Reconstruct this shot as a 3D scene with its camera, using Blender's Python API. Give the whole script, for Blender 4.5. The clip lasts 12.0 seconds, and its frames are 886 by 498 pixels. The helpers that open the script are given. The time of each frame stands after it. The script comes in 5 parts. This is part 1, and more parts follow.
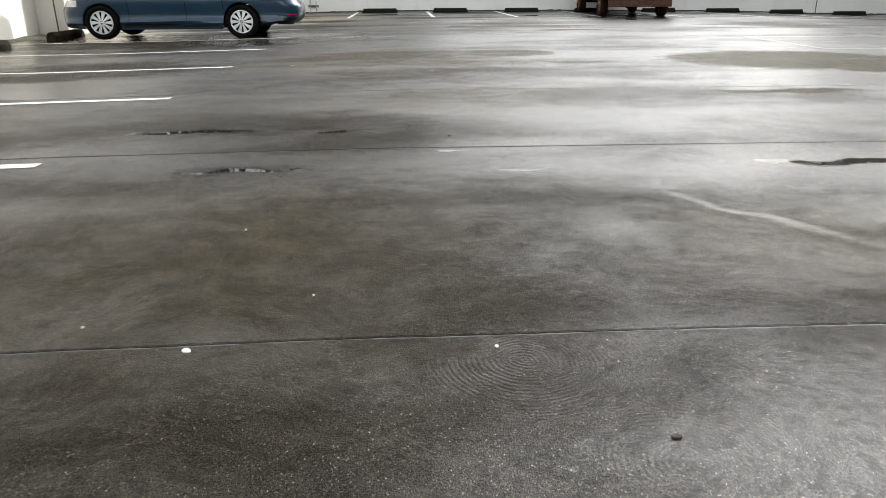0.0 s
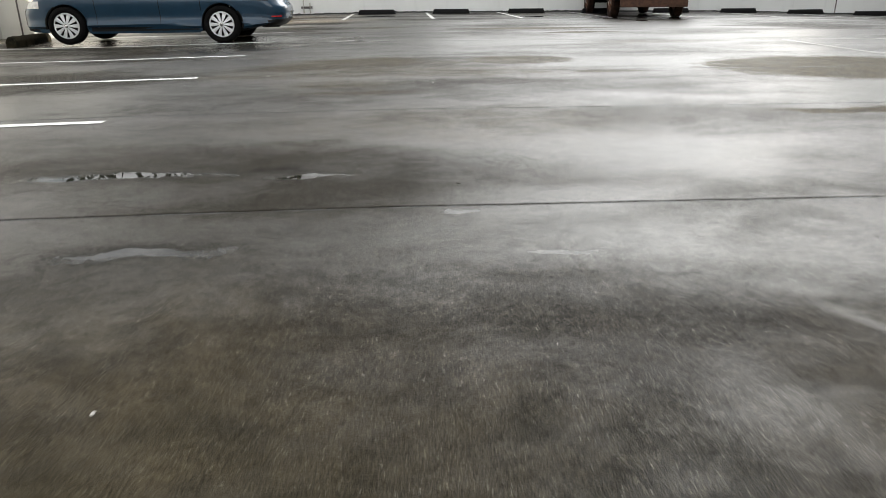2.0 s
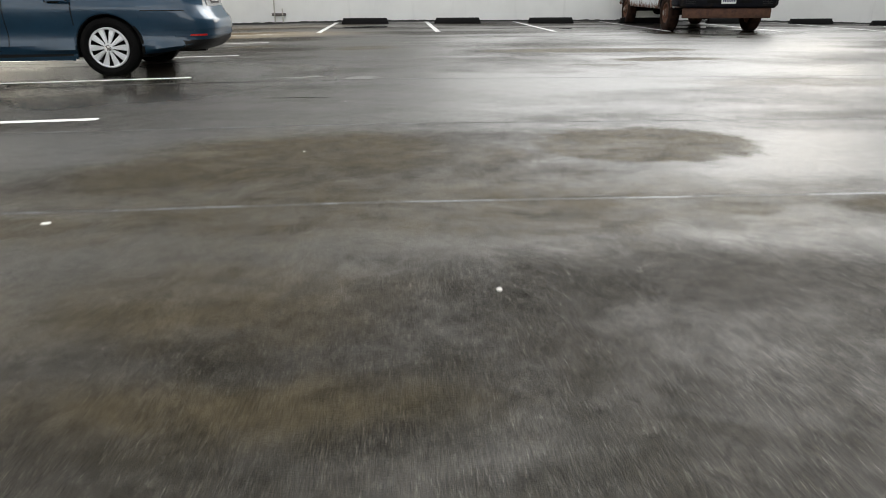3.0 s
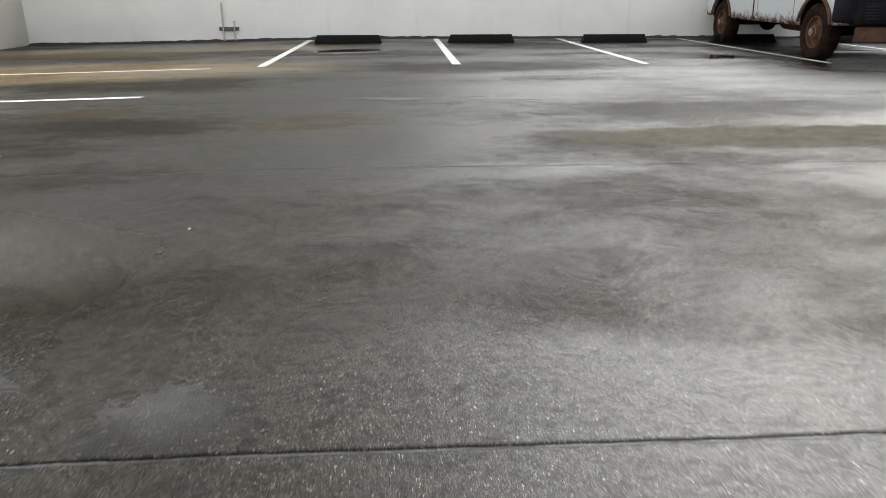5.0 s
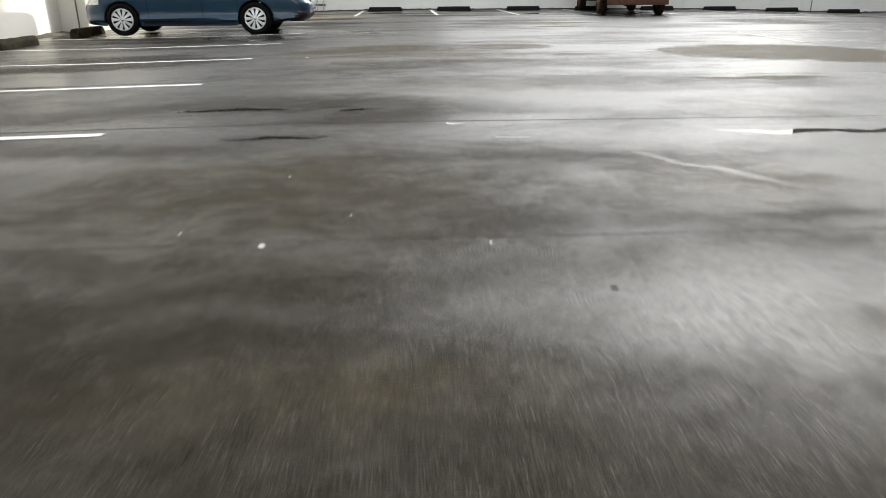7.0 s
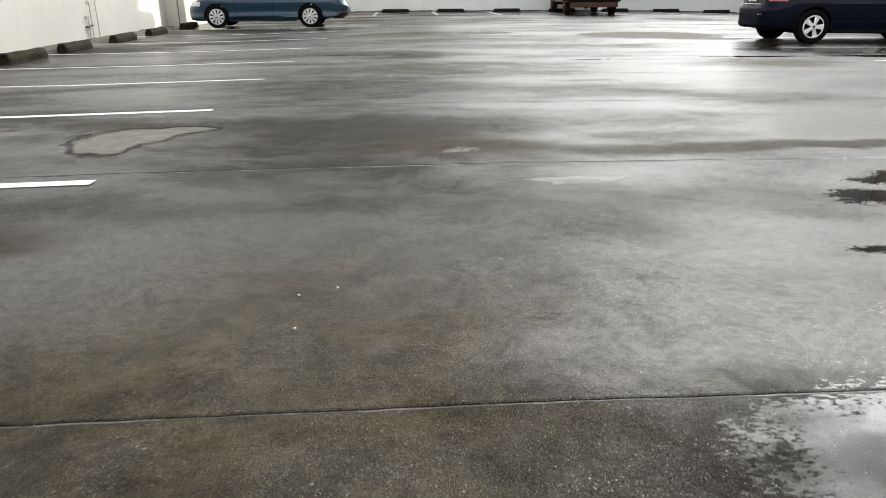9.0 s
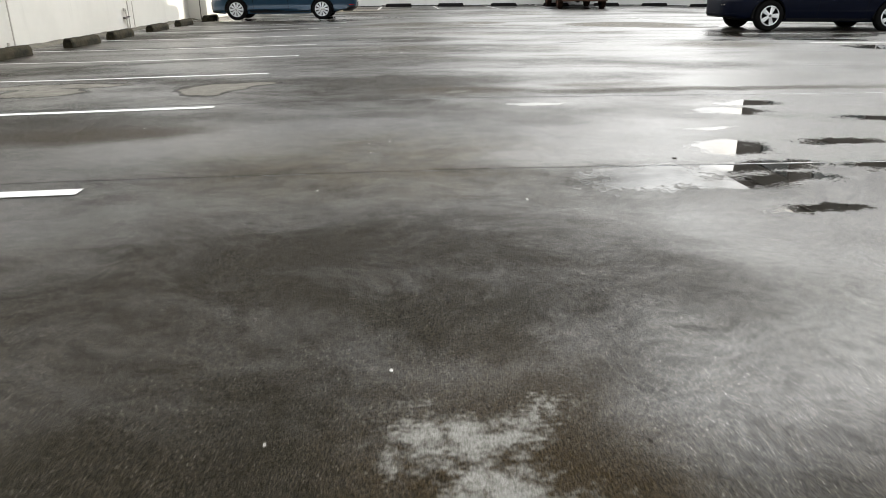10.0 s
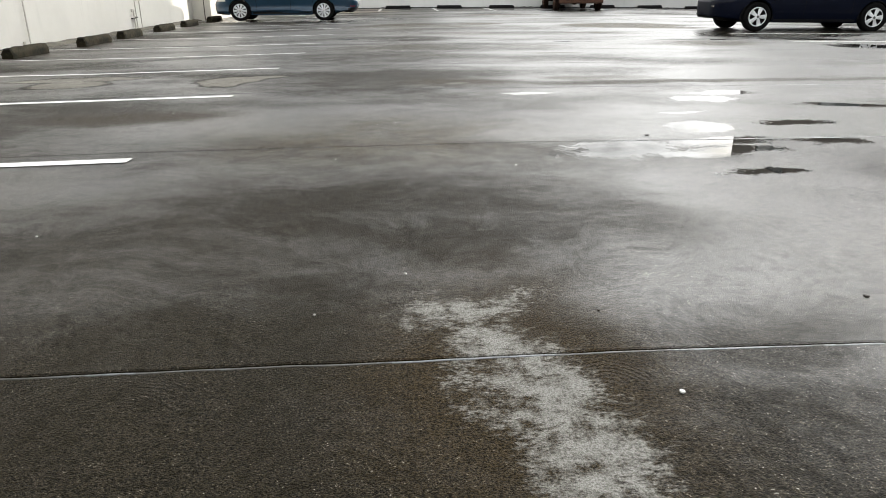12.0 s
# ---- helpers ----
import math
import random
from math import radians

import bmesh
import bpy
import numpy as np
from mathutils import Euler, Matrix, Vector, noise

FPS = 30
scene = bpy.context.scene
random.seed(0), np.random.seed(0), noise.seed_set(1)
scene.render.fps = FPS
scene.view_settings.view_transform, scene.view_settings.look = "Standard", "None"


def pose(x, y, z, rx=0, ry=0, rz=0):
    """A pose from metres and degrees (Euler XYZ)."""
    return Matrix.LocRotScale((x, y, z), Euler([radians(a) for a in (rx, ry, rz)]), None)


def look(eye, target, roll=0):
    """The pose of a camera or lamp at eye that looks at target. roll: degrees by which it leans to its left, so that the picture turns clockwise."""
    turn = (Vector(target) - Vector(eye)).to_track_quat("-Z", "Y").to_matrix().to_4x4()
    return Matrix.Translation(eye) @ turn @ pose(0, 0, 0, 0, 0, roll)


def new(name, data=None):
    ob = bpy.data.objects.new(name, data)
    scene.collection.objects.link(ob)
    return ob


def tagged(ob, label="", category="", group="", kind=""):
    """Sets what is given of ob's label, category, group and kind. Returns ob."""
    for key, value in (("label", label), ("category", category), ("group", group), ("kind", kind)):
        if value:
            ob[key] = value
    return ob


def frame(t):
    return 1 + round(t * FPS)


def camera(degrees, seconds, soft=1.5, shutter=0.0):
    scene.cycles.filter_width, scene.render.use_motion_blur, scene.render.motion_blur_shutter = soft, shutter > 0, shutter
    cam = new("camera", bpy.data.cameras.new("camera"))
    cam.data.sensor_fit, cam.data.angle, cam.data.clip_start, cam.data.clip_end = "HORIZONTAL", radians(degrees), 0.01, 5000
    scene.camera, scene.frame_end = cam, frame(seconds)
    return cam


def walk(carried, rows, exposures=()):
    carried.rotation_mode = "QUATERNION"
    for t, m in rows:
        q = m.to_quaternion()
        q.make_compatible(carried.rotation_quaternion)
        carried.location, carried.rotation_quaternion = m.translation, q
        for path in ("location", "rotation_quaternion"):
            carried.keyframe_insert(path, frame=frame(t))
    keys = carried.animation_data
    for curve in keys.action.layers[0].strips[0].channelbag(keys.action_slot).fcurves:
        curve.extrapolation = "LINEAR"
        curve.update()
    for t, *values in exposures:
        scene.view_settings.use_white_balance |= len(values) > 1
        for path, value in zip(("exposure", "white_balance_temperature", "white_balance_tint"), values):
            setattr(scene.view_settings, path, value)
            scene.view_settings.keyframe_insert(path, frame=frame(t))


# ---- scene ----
cam = camera(64.5, 12.0, soft=0.75, shutter=0.14)
# seconds, x, y, z, yaw, pitch, roll
PATH = [
    (0.0, 2.242, 1.961, 0.900, -3.394, -20.572, 0.296),
    (0.5, 2.216, 1.672, 0.890, -3.391, -20.457, 0.427),
    (1.0, 2.206, 1.608, 0.869, -3.413, -20.402, 0.545),
    (1.5, 2.229, 1.977, 0.842, -3.432, -20.502, 0.281),
    (2.0, 2.291, 3.336, 0.845, -3.440, -20.461, 0.463),
    (2.5, 2.350, 5.436, 0.882, -3.503, -20.364, 0.068),
    (3.0, 2.296, 8.246, 0.847, -3.923, -20.232, 0.139),
    (3.5, 2.466, 11.119, 0.866, -3.612, -20.288, 0.240),
    (3.7, 2.473, 12.420, 0.873, -3.583, -20.270, 0.222),
    (4.1, 2.487, 13.894, 0.885, -3.525, -20.235, 0.186),
    (4.5, 2.501, 14.590, 0.899, -3.467, -20.200, 0.150),
    (4.9, 2.515, 14.436, 0.912, -3.409, -20.164, 0.115),
    (5.3, 2.529, 13.360, 0.924, -3.351, -20.129, 0.079),
    (5.5, 2.536, 12.514, 0.931, -3.322, -20.111, 0.061),
    (6.0, 2.413, 9.650, 0.922, -3.296, -20.113, 0.365),
    (6.5, 2.260, 6.045, 0.872, -3.377, -20.084, 0.308),
    (7.0, 2.181, 1.245, 0.868, -3.153, -20.569, 0.369),
    (7.5, 2.025, -2.579, 1.058, -3.160, -20.711, 0.383),
    (7.7, 1.995, -3.550, 1.045, -3.178, -20.652, 0.375),
    (8.1, 1.934, -4.387, 1.018, -3.213, -20.534, 0.360),
    (8.5, 1.873, -4.740, 0.991, -3.248, -20.416, 0.344),
    (8.9, 1.813, -4.973, 0.964, -3.284, -20.297, 0.328),
    (9.3, 1.752, -5.450, 0.937, -3.319, -20.179, 0.313),
    (9.5, 1.722, -5.866, 0.924, -3.337, -20.120, 0.305),
    (10.0, 1.654, -7.045, 0.899, -3.305, -20.501, 0.396),
    (10.5, 1.628, -7.570, 0.894, -3.336, -20.363, 0.289),
    (11.0, 1.630, -7.624, 0.869, -3.328, -20.355, 0.795),
    (11.5, 1.630, -7.627, 0.884, -3.339, -20.369, 0.418),
    (12.0, 1.610, -7.594, 0.870, -3.419, -20.286, 0.330),
]
walk(cam, [(t, pose(x, y, z, 90 + pitch, roll, yaw)) for t, x, y, z, yaw, pitch, roll in PATH], exposures=[(0.0, 0.60), (12.0, 0.60)])

# ---- sky and sun ----
SUN_AZ, SUN_EL = 47.0, 10.5   # degrees to the right of +y, and above the horizon
BRIGHT_AZ, BRIGHT_EL = 42.0, 40.0   # where the cloud sheet is thinnest
CLOUD, GLARE = 12.3, 76.0   # brightness of the cloud sheet, and what its thin part adds
world = bpy.data.worlds.new("world")
scene.world = world
world.use_nodes = True


def build_sky(nt):
    n, l = nt.nodes, nt.links
    n.clear()
    out = n.new("ShaderNodeOutputWorld")
    bg = n.new("ShaderNodeBackground")
    sky = n.new("ShaderNodeTexSky")
    sky.sky_type = "NISHITA"
    sky.sun_disc = False
    sky.sun_elevation = radians(SUN_EL)
    sky.sun_rotation = radians(SUN_AZ)
    sky.air_density, sky.dust_density, sky.ozone_density = 1.0, 1.5, 1.0
    tc = n.new("ShaderNodeTexCoord")
    mp = n.new("ShaderNodeMapping")
    mp.inputs["Scale"].default_value = (1.0, 1.0, 2.2)
    l.new(tc.outputs["Generated"], mp.inputs["Vector"])
    big = n.new("ShaderNodeTexNoise")
    big.inputs["Scale"].default_value = 2.6
    big.inputs["Detail"].default_value = 6.0
    big.inputs["Roughness"].default_value = 0.55
    l.new(mp.outputs["Vector"], big.inputs["Vector"])
    cover = n.new("ShaderNodeMapRange")
    cover.inputs["From Min"].default_value = 0.28
    cover.inputs["From Max"].default_value = 0.5
    l.new(big.outputs["Fac"], cover.inputs["Value"])
    # the cloud sheet is brightest where it is thin
    to_thin = n.new("ShaderNodeVectorMath")
    to_thin.operation = "DOT_PRODUCT"
    l.new(tc.outputs["Generated"], to_thin.inputs[0])
    az, el = radians(BRIGHT_AZ), radians(BRIGHT_EL)
    to_thin.inputs[1].default_value = (math.sin(az) * math.cos(el), math.cos(az) * math.cos(el), math.sin(el))

    def calc(op, a, b_):
        nd = n.new("ShaderNodeMath")
        nd.operation = op
        for i, v in ((0, a), (1, b_)):
            if isinstance(v, bpy.types.NodeSocket):
                l.new(v, nd.inputs[i])
            else:
                nd.inputs[i].default_value = v
        return nd.outputs["Value"]

    veil = calc("POWER", calc("MAXIMUM", to_thin.outputs["Value"], 0.0), 13.0)
    puffs = n.new("ShaderNodeTexNoise")
    puffs.inputs["Scale"].default_value = 7.0
    puffs.inputs["Detail"].default_value = 7.0
    puffs.inputs["Roughness"].default_value = 0.6
    l.new(mp.outputs["Vector"], puffs.inputs["Vector"])
    thick = n.new("ShaderNodeMapRange")
    thick.inputs["From Min"].default_value, thick.inputs["From Max"].default_value = 0.32, 0.68
    thick.inputs["To Min"].default_value, thick.inputs["To Max"].default_value = 0.55, 1.45
    l.new(puffs.outputs["Fac"], thick.inputs["Value"])
    apart = n.new("ShaderNodeSeparateXYZ")
    l.new(tc.outputs["Generated"], apart.inputs["Vector"])
    sheet = calc("MAXIMUM", calc("SUBTRACT", CLOUD * 1.22, calc("MULTIPLY", calc("MAXIMUM", apart.outputs["Z"], 0.0), CLOUD * 1.12)), CLOUD * 0.34)
    lift = calc("MULTIPLY", calc("ADD", calc("MULTIPLY", veil, GLARE), sheet), thick.outputs["Result"])
    white = n.new("ShaderNodeVectorMath")
    white.operation = "SCALE"
    white.inputs[0].default_value = (0.985, 0.99, 0.98)
    l.new(lift, white.inputs["Scale"])
    mix = n.new("ShaderNodeMix")
    mix.data_type = "RGBA"
    l.new(cover.outputs["Result"], mix.inputs["Factor"])
    l.new(sky.outputs["Color"], mix.inputs["A"])
    l.new(white.outputs["Vector"], mix.inputs["B"])
    l.new(mix.outputs["Result"], bg.inputs["Color"])
    bg.inputs["Strength"].default_value = 0.12
    l.new(bg.outputs["Background"], out.inputs["Surface"])


build_sky(world.node_tree)
sun_data = bpy.data.lights.new("sun", "SUN")
sun_data.energy, sun_data.angle, sun_data.color = 4.0, radians(0.6), (1.0, 0.92, 0.78)
sun = new("sun", sun_data)
_az, _el = radians(SUN_AZ), radians(SUN_EL)
_to_sun = Vector((math.sin(_az) * math.cos(_el), math.cos(_az) * math.cos(_el), math.sin(_el)))
sun.matrix_world = look(_to_sun * 60.0, (0, 0, 0))


# ---- materials ----
class Mat:
    """A small wrapper that adds nodes and links in short lines."""

    def __init__(self, name, rough=0.5, metal=0.0, base=(0.5, 0.5, 0.5), spec=0.5, coat=0.0):
        self.m = bpy.data.materials.new(name)
        self.m.use_nodes = True
        self.nt = self.m.node_tree
        self.b = self.nt.nodes["Principled BSDF"]
        self.set("Base Color", (*base, 1.0))
        self.set("Roughness", rough)
        self.set("Metallic", metal)
        self.set("Specular IOR Level", spec)
        self.set("Coat Weight", coat)
        self.set("Coat Roughness", 0.04)

    def set(self, key, value):
        s = self.b.inputs[key]
        if isinstance(value, bpy.types.NodeSocket):
            self.nt.links.new(value, s)
        else:
            s.default_value = value

    def node(self, kind, **inputs):
        nd = self.nt.nodes.new(kind)
        for k, v in inputs.items():
            self.put(nd, k.replace("_", " "), v)
        return nd

    def put(self, nd, key, v):
        s = nd.inputs[key]
        if isinstance(v, bpy.types.NodeSocket):
            self.nt.links.new(v, s)
        else:
            s.default_value = v

    def pos(self):
        return self.node("ShaderNodeNewGeometry").outputs["Position"]

    def local(self):
        return self.node("ShaderNodeTexCoord").outputs["Object"]

    def noise(self, vec, scale, detail=4.0, rough=0.55, warp=0.0):
        nd = self.node("ShaderNodeTexNoise", Scale=scale, Detail=detail, Roughness=rough, Distortion=warp)
        self.nt.links.new(vec, nd.inputs["Vector"])
        return nd.outputs["Fac"]

    def scaled(self, vec, s):
        nd = self.node("ShaderNodeMapping")
        nd.inputs["Scale"].default_value = s
        self.nt.links.new(vec, nd.inputs["Vector"])
        return nd.outputs["Vector"]

    def ramp(self, v, a, b, lo=0.0, hi=1.0, smooth=True):
        nd = self.node("ShaderNodeMapRange")
        nd.interpolation_type = "SMOOTHSTEP" if smooth else "LINEAR"
        for k, w in (("Value", v), ("From Min", a), ("From Max", b), ("To Min", lo), ("To Max", hi)):
            self.put(nd, k, w)
        return nd.outputs["Result"]

    def math(self, op, a, b=0.0, clamp=False):
        nd = self.node("ShaderNodeMath")
        nd.operation, nd.use_clamp = op, clamp
        for i, w in ((0, a), (1, b)):
            if isinstance(w, bpy.types.NodeSocket):
                self.nt.links.new(w, nd.inputs[i])
            else:
                nd.inputs[i].default_value = w
        return nd.outputs["Value"]

    def mix(self, fac, a, b):
        nd = self.node("ShaderNodeMix")
        nd.data_type = "RGBA"
        for k, w in (("Factor", fac), ("A", a), ("B", b)):
            self.put(nd, k, (*w, 1.0) if isinstance(w, tuple) and len(w) == 3 else w)
        return nd.outputs["Result"]

    def blob(self, xy, cx, cy, rx, ry, soft=0.35, turn=0.0, rag=None):
        """1 inside an ellipse on the ground, 0 outside, with a soft rim; xy is a (warped) position."""
        mp = self.node("ShaderNodeMapping")
        mp.vector_type = "TEXTURE"
        mp.inputs["Location"].default_value = (cx, cy, 0)
        mp.inputs["Rotation"].default_value = (0, 0, radians(turn))
        mp.inputs["Scale"].default_value = (rx, ry, 1e6)
        self.nt.links.new(xy, mp.inputs["Vector"])
        ln = self.node("ShaderNodeVectorMath")
        ln.operation = "LENGTH"
        self.nt.links.new(mp.outputs["Vector"], ln.inputs[0])
        d = ln.outputs["Value"] if rag is None else self.math("ADD", ln.outputs["Value"], rag)
        return self.ramp(d, 1.0 + soft, 1.0 - soft)

    def warp(self, vec, scale, amount):
        nd = self.node("ShaderNodeTexNoise", Scale=scale, Detail=3.0)
        self.nt.links.new(vec, nd.inputs["Vector"])
        sub = self.node("ShaderNodeVectorMath")
        sub.operation = "SUBTRACT"
        self.nt.links.new(nd.outputs["Color"], sub.inputs[0])
        sub.inputs[1].default_value = (0.5, 0.5, 0.5)
        mul = self.node("ShaderNodeVectorMath")
        mul.operation = "SCALE"
        self.nt.links.new(sub.outputs["Vector"], mul.inputs[0])
        mul.inputs["Scale"].default_value = amount
        add = self.node("ShaderNodeVectorMath")
        add.operation = "ADD"
        self.nt.links.new(vec, add.inputs[0])
        self.nt.links.new(mul.outputs["Vector"], add.inputs[1])
        return add.outputs["Vector"]

    def bump(self, height, strength=0.3, distance=0.01, into="Normal", base=None):
        nd = self.node("ShaderNodeBump", Distance=distance)
        self.put(nd, "Strength", strength)
        self.nt.links.new(height, nd.inputs["Height"])
        if base is not None:
            self.nt.links.new(base, nd.inputs["Normal"])
        self.nt.links.new(nd.outputs["Normal"], self.b.inputs[into])
        return nd.outputs["Normal"]


def concrete_wet(y0, y1):
    """The lot's concrete; only the stains and pools that reach the stretch y0 to y1 are set into it."""
    k = Mat("wet_concrete", 0.4)

    def here(rows, cy, ry, margin):
        return [r for r in rows if y0 - margin < r[cy] + r[ry] * 1.4 and r[cy] - r[ry] * 1.4 < y1 + margin]

    def top(values):
        out = None
        for v in values:
            out = v if out is None else k.math("MAXIMUM", out, v)
        if out is None:
            none = k.node("ShaderNodeValue")
            none.outputs[0].default_value = 0.0
            out = none.outputs[0]
        return out

    p = k.pos()
    w = k.warp(p, 1.1, 0.8)
    w3 = k.warp(k.warp(p, 0.45, 1.5), 2.6, 0.10)
    w2 = k.warp(k.warp(p, 1.1, 0.35), 4.0, 0.22)
    # the water film: broad streaks across the lot, broken up by smaller mottling
    streak = k.noise(k.scaled(p, (0.30, 0.75, 1.0)), 1.0, 1.5, 0.45, 0.4)
    mottle = k.noise(k.scaled(w, (0.8, 1.3, 1.0)), 2.3, 7.0, 0.68)
    fine = k.noise(p, 7.0, 5.0, 0.65)
    wet = k.math("ADD", k.math("MULTIPLY", streak, 0.66), k.math("ADD", k.math("MULTIPLY", mottle, 0.24), k.math("MULTIPLY", fine, 0.15)))
    wet = k.ramp(wet, 0.38, 0.66)
    drift = k.ramp(k.noise(k.scaled(p, (0.20, 0.95, 1.0)), 1.0, 3.0, 0.55, 0.5), 0.32, 0.62)
    stain = k.noise(w, 0.7, 5.0, 0.65)
    grain = k.noise(p, 520.0, 1.5, 0.6)
    pit = k.noise(k.scaled(w, (0.7, 1.0, 1.0)), 30.0, 5.0, 0.78)
    grit = k.noise(p, 190.0, 3.0, 0.7)
    # base: olive-grey paste with brown and reddish stains, dark pores, pale sand
    base = k.mix(k.ramp(stain, 0.35, 0.7), (0.049, 0.043, 0.031), (0.067, 0.053, 0.030))
    base = k.mix(k.ramp(k.noise(w, 1.9, 5.0, 0.7), 0.55, 0.72, 0.0, 0.55), base, (0.050, 0.027, 0.0135))
    base = k.mix(k.ramp(fine, 0.62, 0.36, 0.0, 0.6), base, (0.014, 0.0127, 0.0095))
    base = k.mix(k.ramp(grit, 0.40, 0.53, 1.0, 0.0), base, (0.004, 0.0036, 0.003))
    base = k.mix(k.ramp(grain, 0.38, 0.50, 0.9, 0.0), base, (0.006, 0.0054, 0.0045))
    stone = k.node("ShaderNodeTexVoronoi", Scale=330.0, Randomness=1.0)
    k.nt.links.new(p, stone.inputs["Vector"])
    pebble = stone.outputs["Distance"]
    base = k.mix(k.ramp(pebble, 0.30, 0.62, 0.0, 0.95), base, (0.005, 0.0044, 0.0035))
    base = k.mix(k.ramp(k.noise(p, 290.0, 2.0, 0.6), 0.58, 0.66, 0.0, 1.0), base, (0.16, 0.138, 0.102))
    base = k.mix(k.ramp(k.noise(p, 190.0, 1.0, 0.5), 0.715, 0.76), base, (0.48, 0.46, 0.42))
    base = k.mix(k.ramp(pit, 0.54, 0.36, 0.0, 0.75), base, (0.010, 0.009, 0.0068))
    rag = k.math("ADD", k.math("MULTIPLY", k.math("SUBTRACT", k.noise(p, 6.0, 4.0, 0.65), 0.5), 1.9), k.math("MULTIPLY", k.math("SUBTRACT", k.noise(k.scaled(p, (0.5, 1.0, 1.0)), 95.0, 3.0, 0.7), 0.5), 2.6))
    rag_half = k.math("MULTIPLY", rag, 0.3)
    # drier matt islands, brown: x, y, half sizes, softness, weight
    islands = ((3.75, 12.3, 0.66, 0.50, 0.10, 0.8), (1.75, 12.2, 0.85, 0.6, 0.4, 0.75), (2.75, 12.0, 0.45, 0.30, 0.5, 0.5), (3.66, 10.97, 0.30, 0.13, 0.4, 0.65), (4.55, 11.0, 0.45, 0.13, 0.4, 0.7),
               (1.70, 10.2, 0.55, 0.28, 0.5, 0.7), (0.67, 10.95, 0.5, 0.16, 0.4, 0.7), (7.4, 11.2, 1.6, 1.15, 0.12, 1.0), (8.2, 10.0, 1.0, 0.4, 0.2, 0.9), (3.75, 4.45, 0.5, 0.4, 0.9, 0.6), (1.5, 4.4, 0.8, 0.7, 0.9, 0.6), (1.3, 11.7, 0.6, 0.5, 0.6, 0.6), (2.3, 11.1, 1.7, 0.55, 0.6, 0.7),
               (5.2, 18.75, 1.6, 0.34, 0.15, 1.0), (5.8, 17.4, 0.75, 0.25, 0.2, 1.0), (0.05, 20.05, 0.4, 0.22, 0.4, 0.8), (-1.0, 20.0, 0.4, 0.14, 0.4, 0.7), (7.0, 4.9, 0.9, 0.9, 0.6, 0.6), (1.85, 19.4, 0.45, 0.40, 0.4, 0.7),
               (3.9, 4.45, 0.42, 0.16, 0.5, 0.6), (3.85, 2.88, 0.40, 0.12, 0.6, 0.5), (1.95, 2.65, 0.5, 0.16, 0.7, 0.5), (3.55, -0.45, 0.5, 0.2, 0.7, 0.5), (5.9, 8.4, 0.75, 0.12, 0.3, 1.0), (4.8, 16.72, 0.5, 0.07, 0.5, 0.6), (1.5, -3.4, 0.8, 0.7, 0.7, 0.55),
               (6.5, 15.0, 1.2, 0.35, 0.5, 0.5), (2.6, 8.1, 1.2, 0.6, 0.9, 0.5), (1.9, 9.6, 0.5, 0.14, 0.5, 0.7))
    dry = top(k.math("MULTIPLY", k.blob(w2, cx, cy, rx, ry, soft, 0.0, rag_half), wt) for cx, cy, rx, ry, soft, wt in here(islands, 1, 3, 0.5))
    dry = k.math("MULTIPLY", dry, k.ramp(mottle, 0.36, 0.62, 1.15, 0.85), True)
    # broad patches with a darker base colour and less water film
    darker_rows = ((0.9, 2.3, 1.2, 1.2, 0.72), (1.3, 4.0, 1.2, 0.9, 0.65), (1.1, -6.3, 1.6, 0.75, 0.9), (1.4, -5.12, 1.2, 0.92, 0.93), (1.5, -0.6, 1.1, 1.0, 1.0), (1.8, 6.9, 0.8, 0.7, 0.9), (3.7, 4.4, 0.8, 0.6, 0.6), (1.7, 9.9, 1.7, 1.7, 0.45))
    darker = top(k.math("MULTIPLY", k.blob(w3, cx, cy, rx, ry, 0.7), wt) for cx, cy, rx, ry, wt in here(darker_rows, 1, 3, 1.3))
    darker = k.math("MULTIPLY", darker, k.ramp(mottle, 0.36, 0.62, 1.15, 0.7), True)
    # bare, nearly dry pale patches
    pales = ((1.77, -5.79, 0.15, 0.09, 0.4), (1.84, -6.03, 0.11, 0.17, 0.4), (1.89, -6.32, 0.12, 0.14, 0.4), (1.93, -6.56, 0.12, 0.16, 0.4), (2.17, -0.86, 0.12, 0.05, 0.5))
    pale = top(k.blob(w2, cx, cy, rx, ry, soft, 0.0, rag) for cx, cy, rx, ry, soft in here(pales, 1, 3, 0.5))
    bares = ((1.86, -6.15, 0.32, 0.62, 0.6, 1.0), (2.2, -0.70, 0.60, 0.30, 0.5, 0.95), (4.6, -0.82, 2.2, 0.15, 0.5, 0.75), (-0.3, -2.4, 0.7, 0.25, 0.6, 0.8))
    bare = top(k.math("MULTIPLY", k.blob(w2, cx, cy, rx, ry, soft), wt) for cx, cy, rx, ry, soft, wt in here(bares, 1, 3, 0.6))
    tans = ((-1.6, 23.4, 3.0, 1.1, 0.35, 1.0), (-2.0, 27.0, 3.0, 1.2, 0.5, 0.5))
    tan = top(k.math("MULTIPLY", k.blob(w2, cx, cy, rx, ry, soft), wt) for cx, cy, rx, ry, soft, wt in here(tans, 1, 3, 0.6))
    # islands that have dried through, each with a dark rim
    isles = here(((-0.12, -0.10, 0.34, 0.34), (0.12, 0.12, 0.24, 0.14), (-0.10, -0.42, 0.18, 0.22), (-1.9, 0.50, 0.75, 0.22), (-1.8, 0.0, 0.35, 0.3)), 1, 3, 0.5)
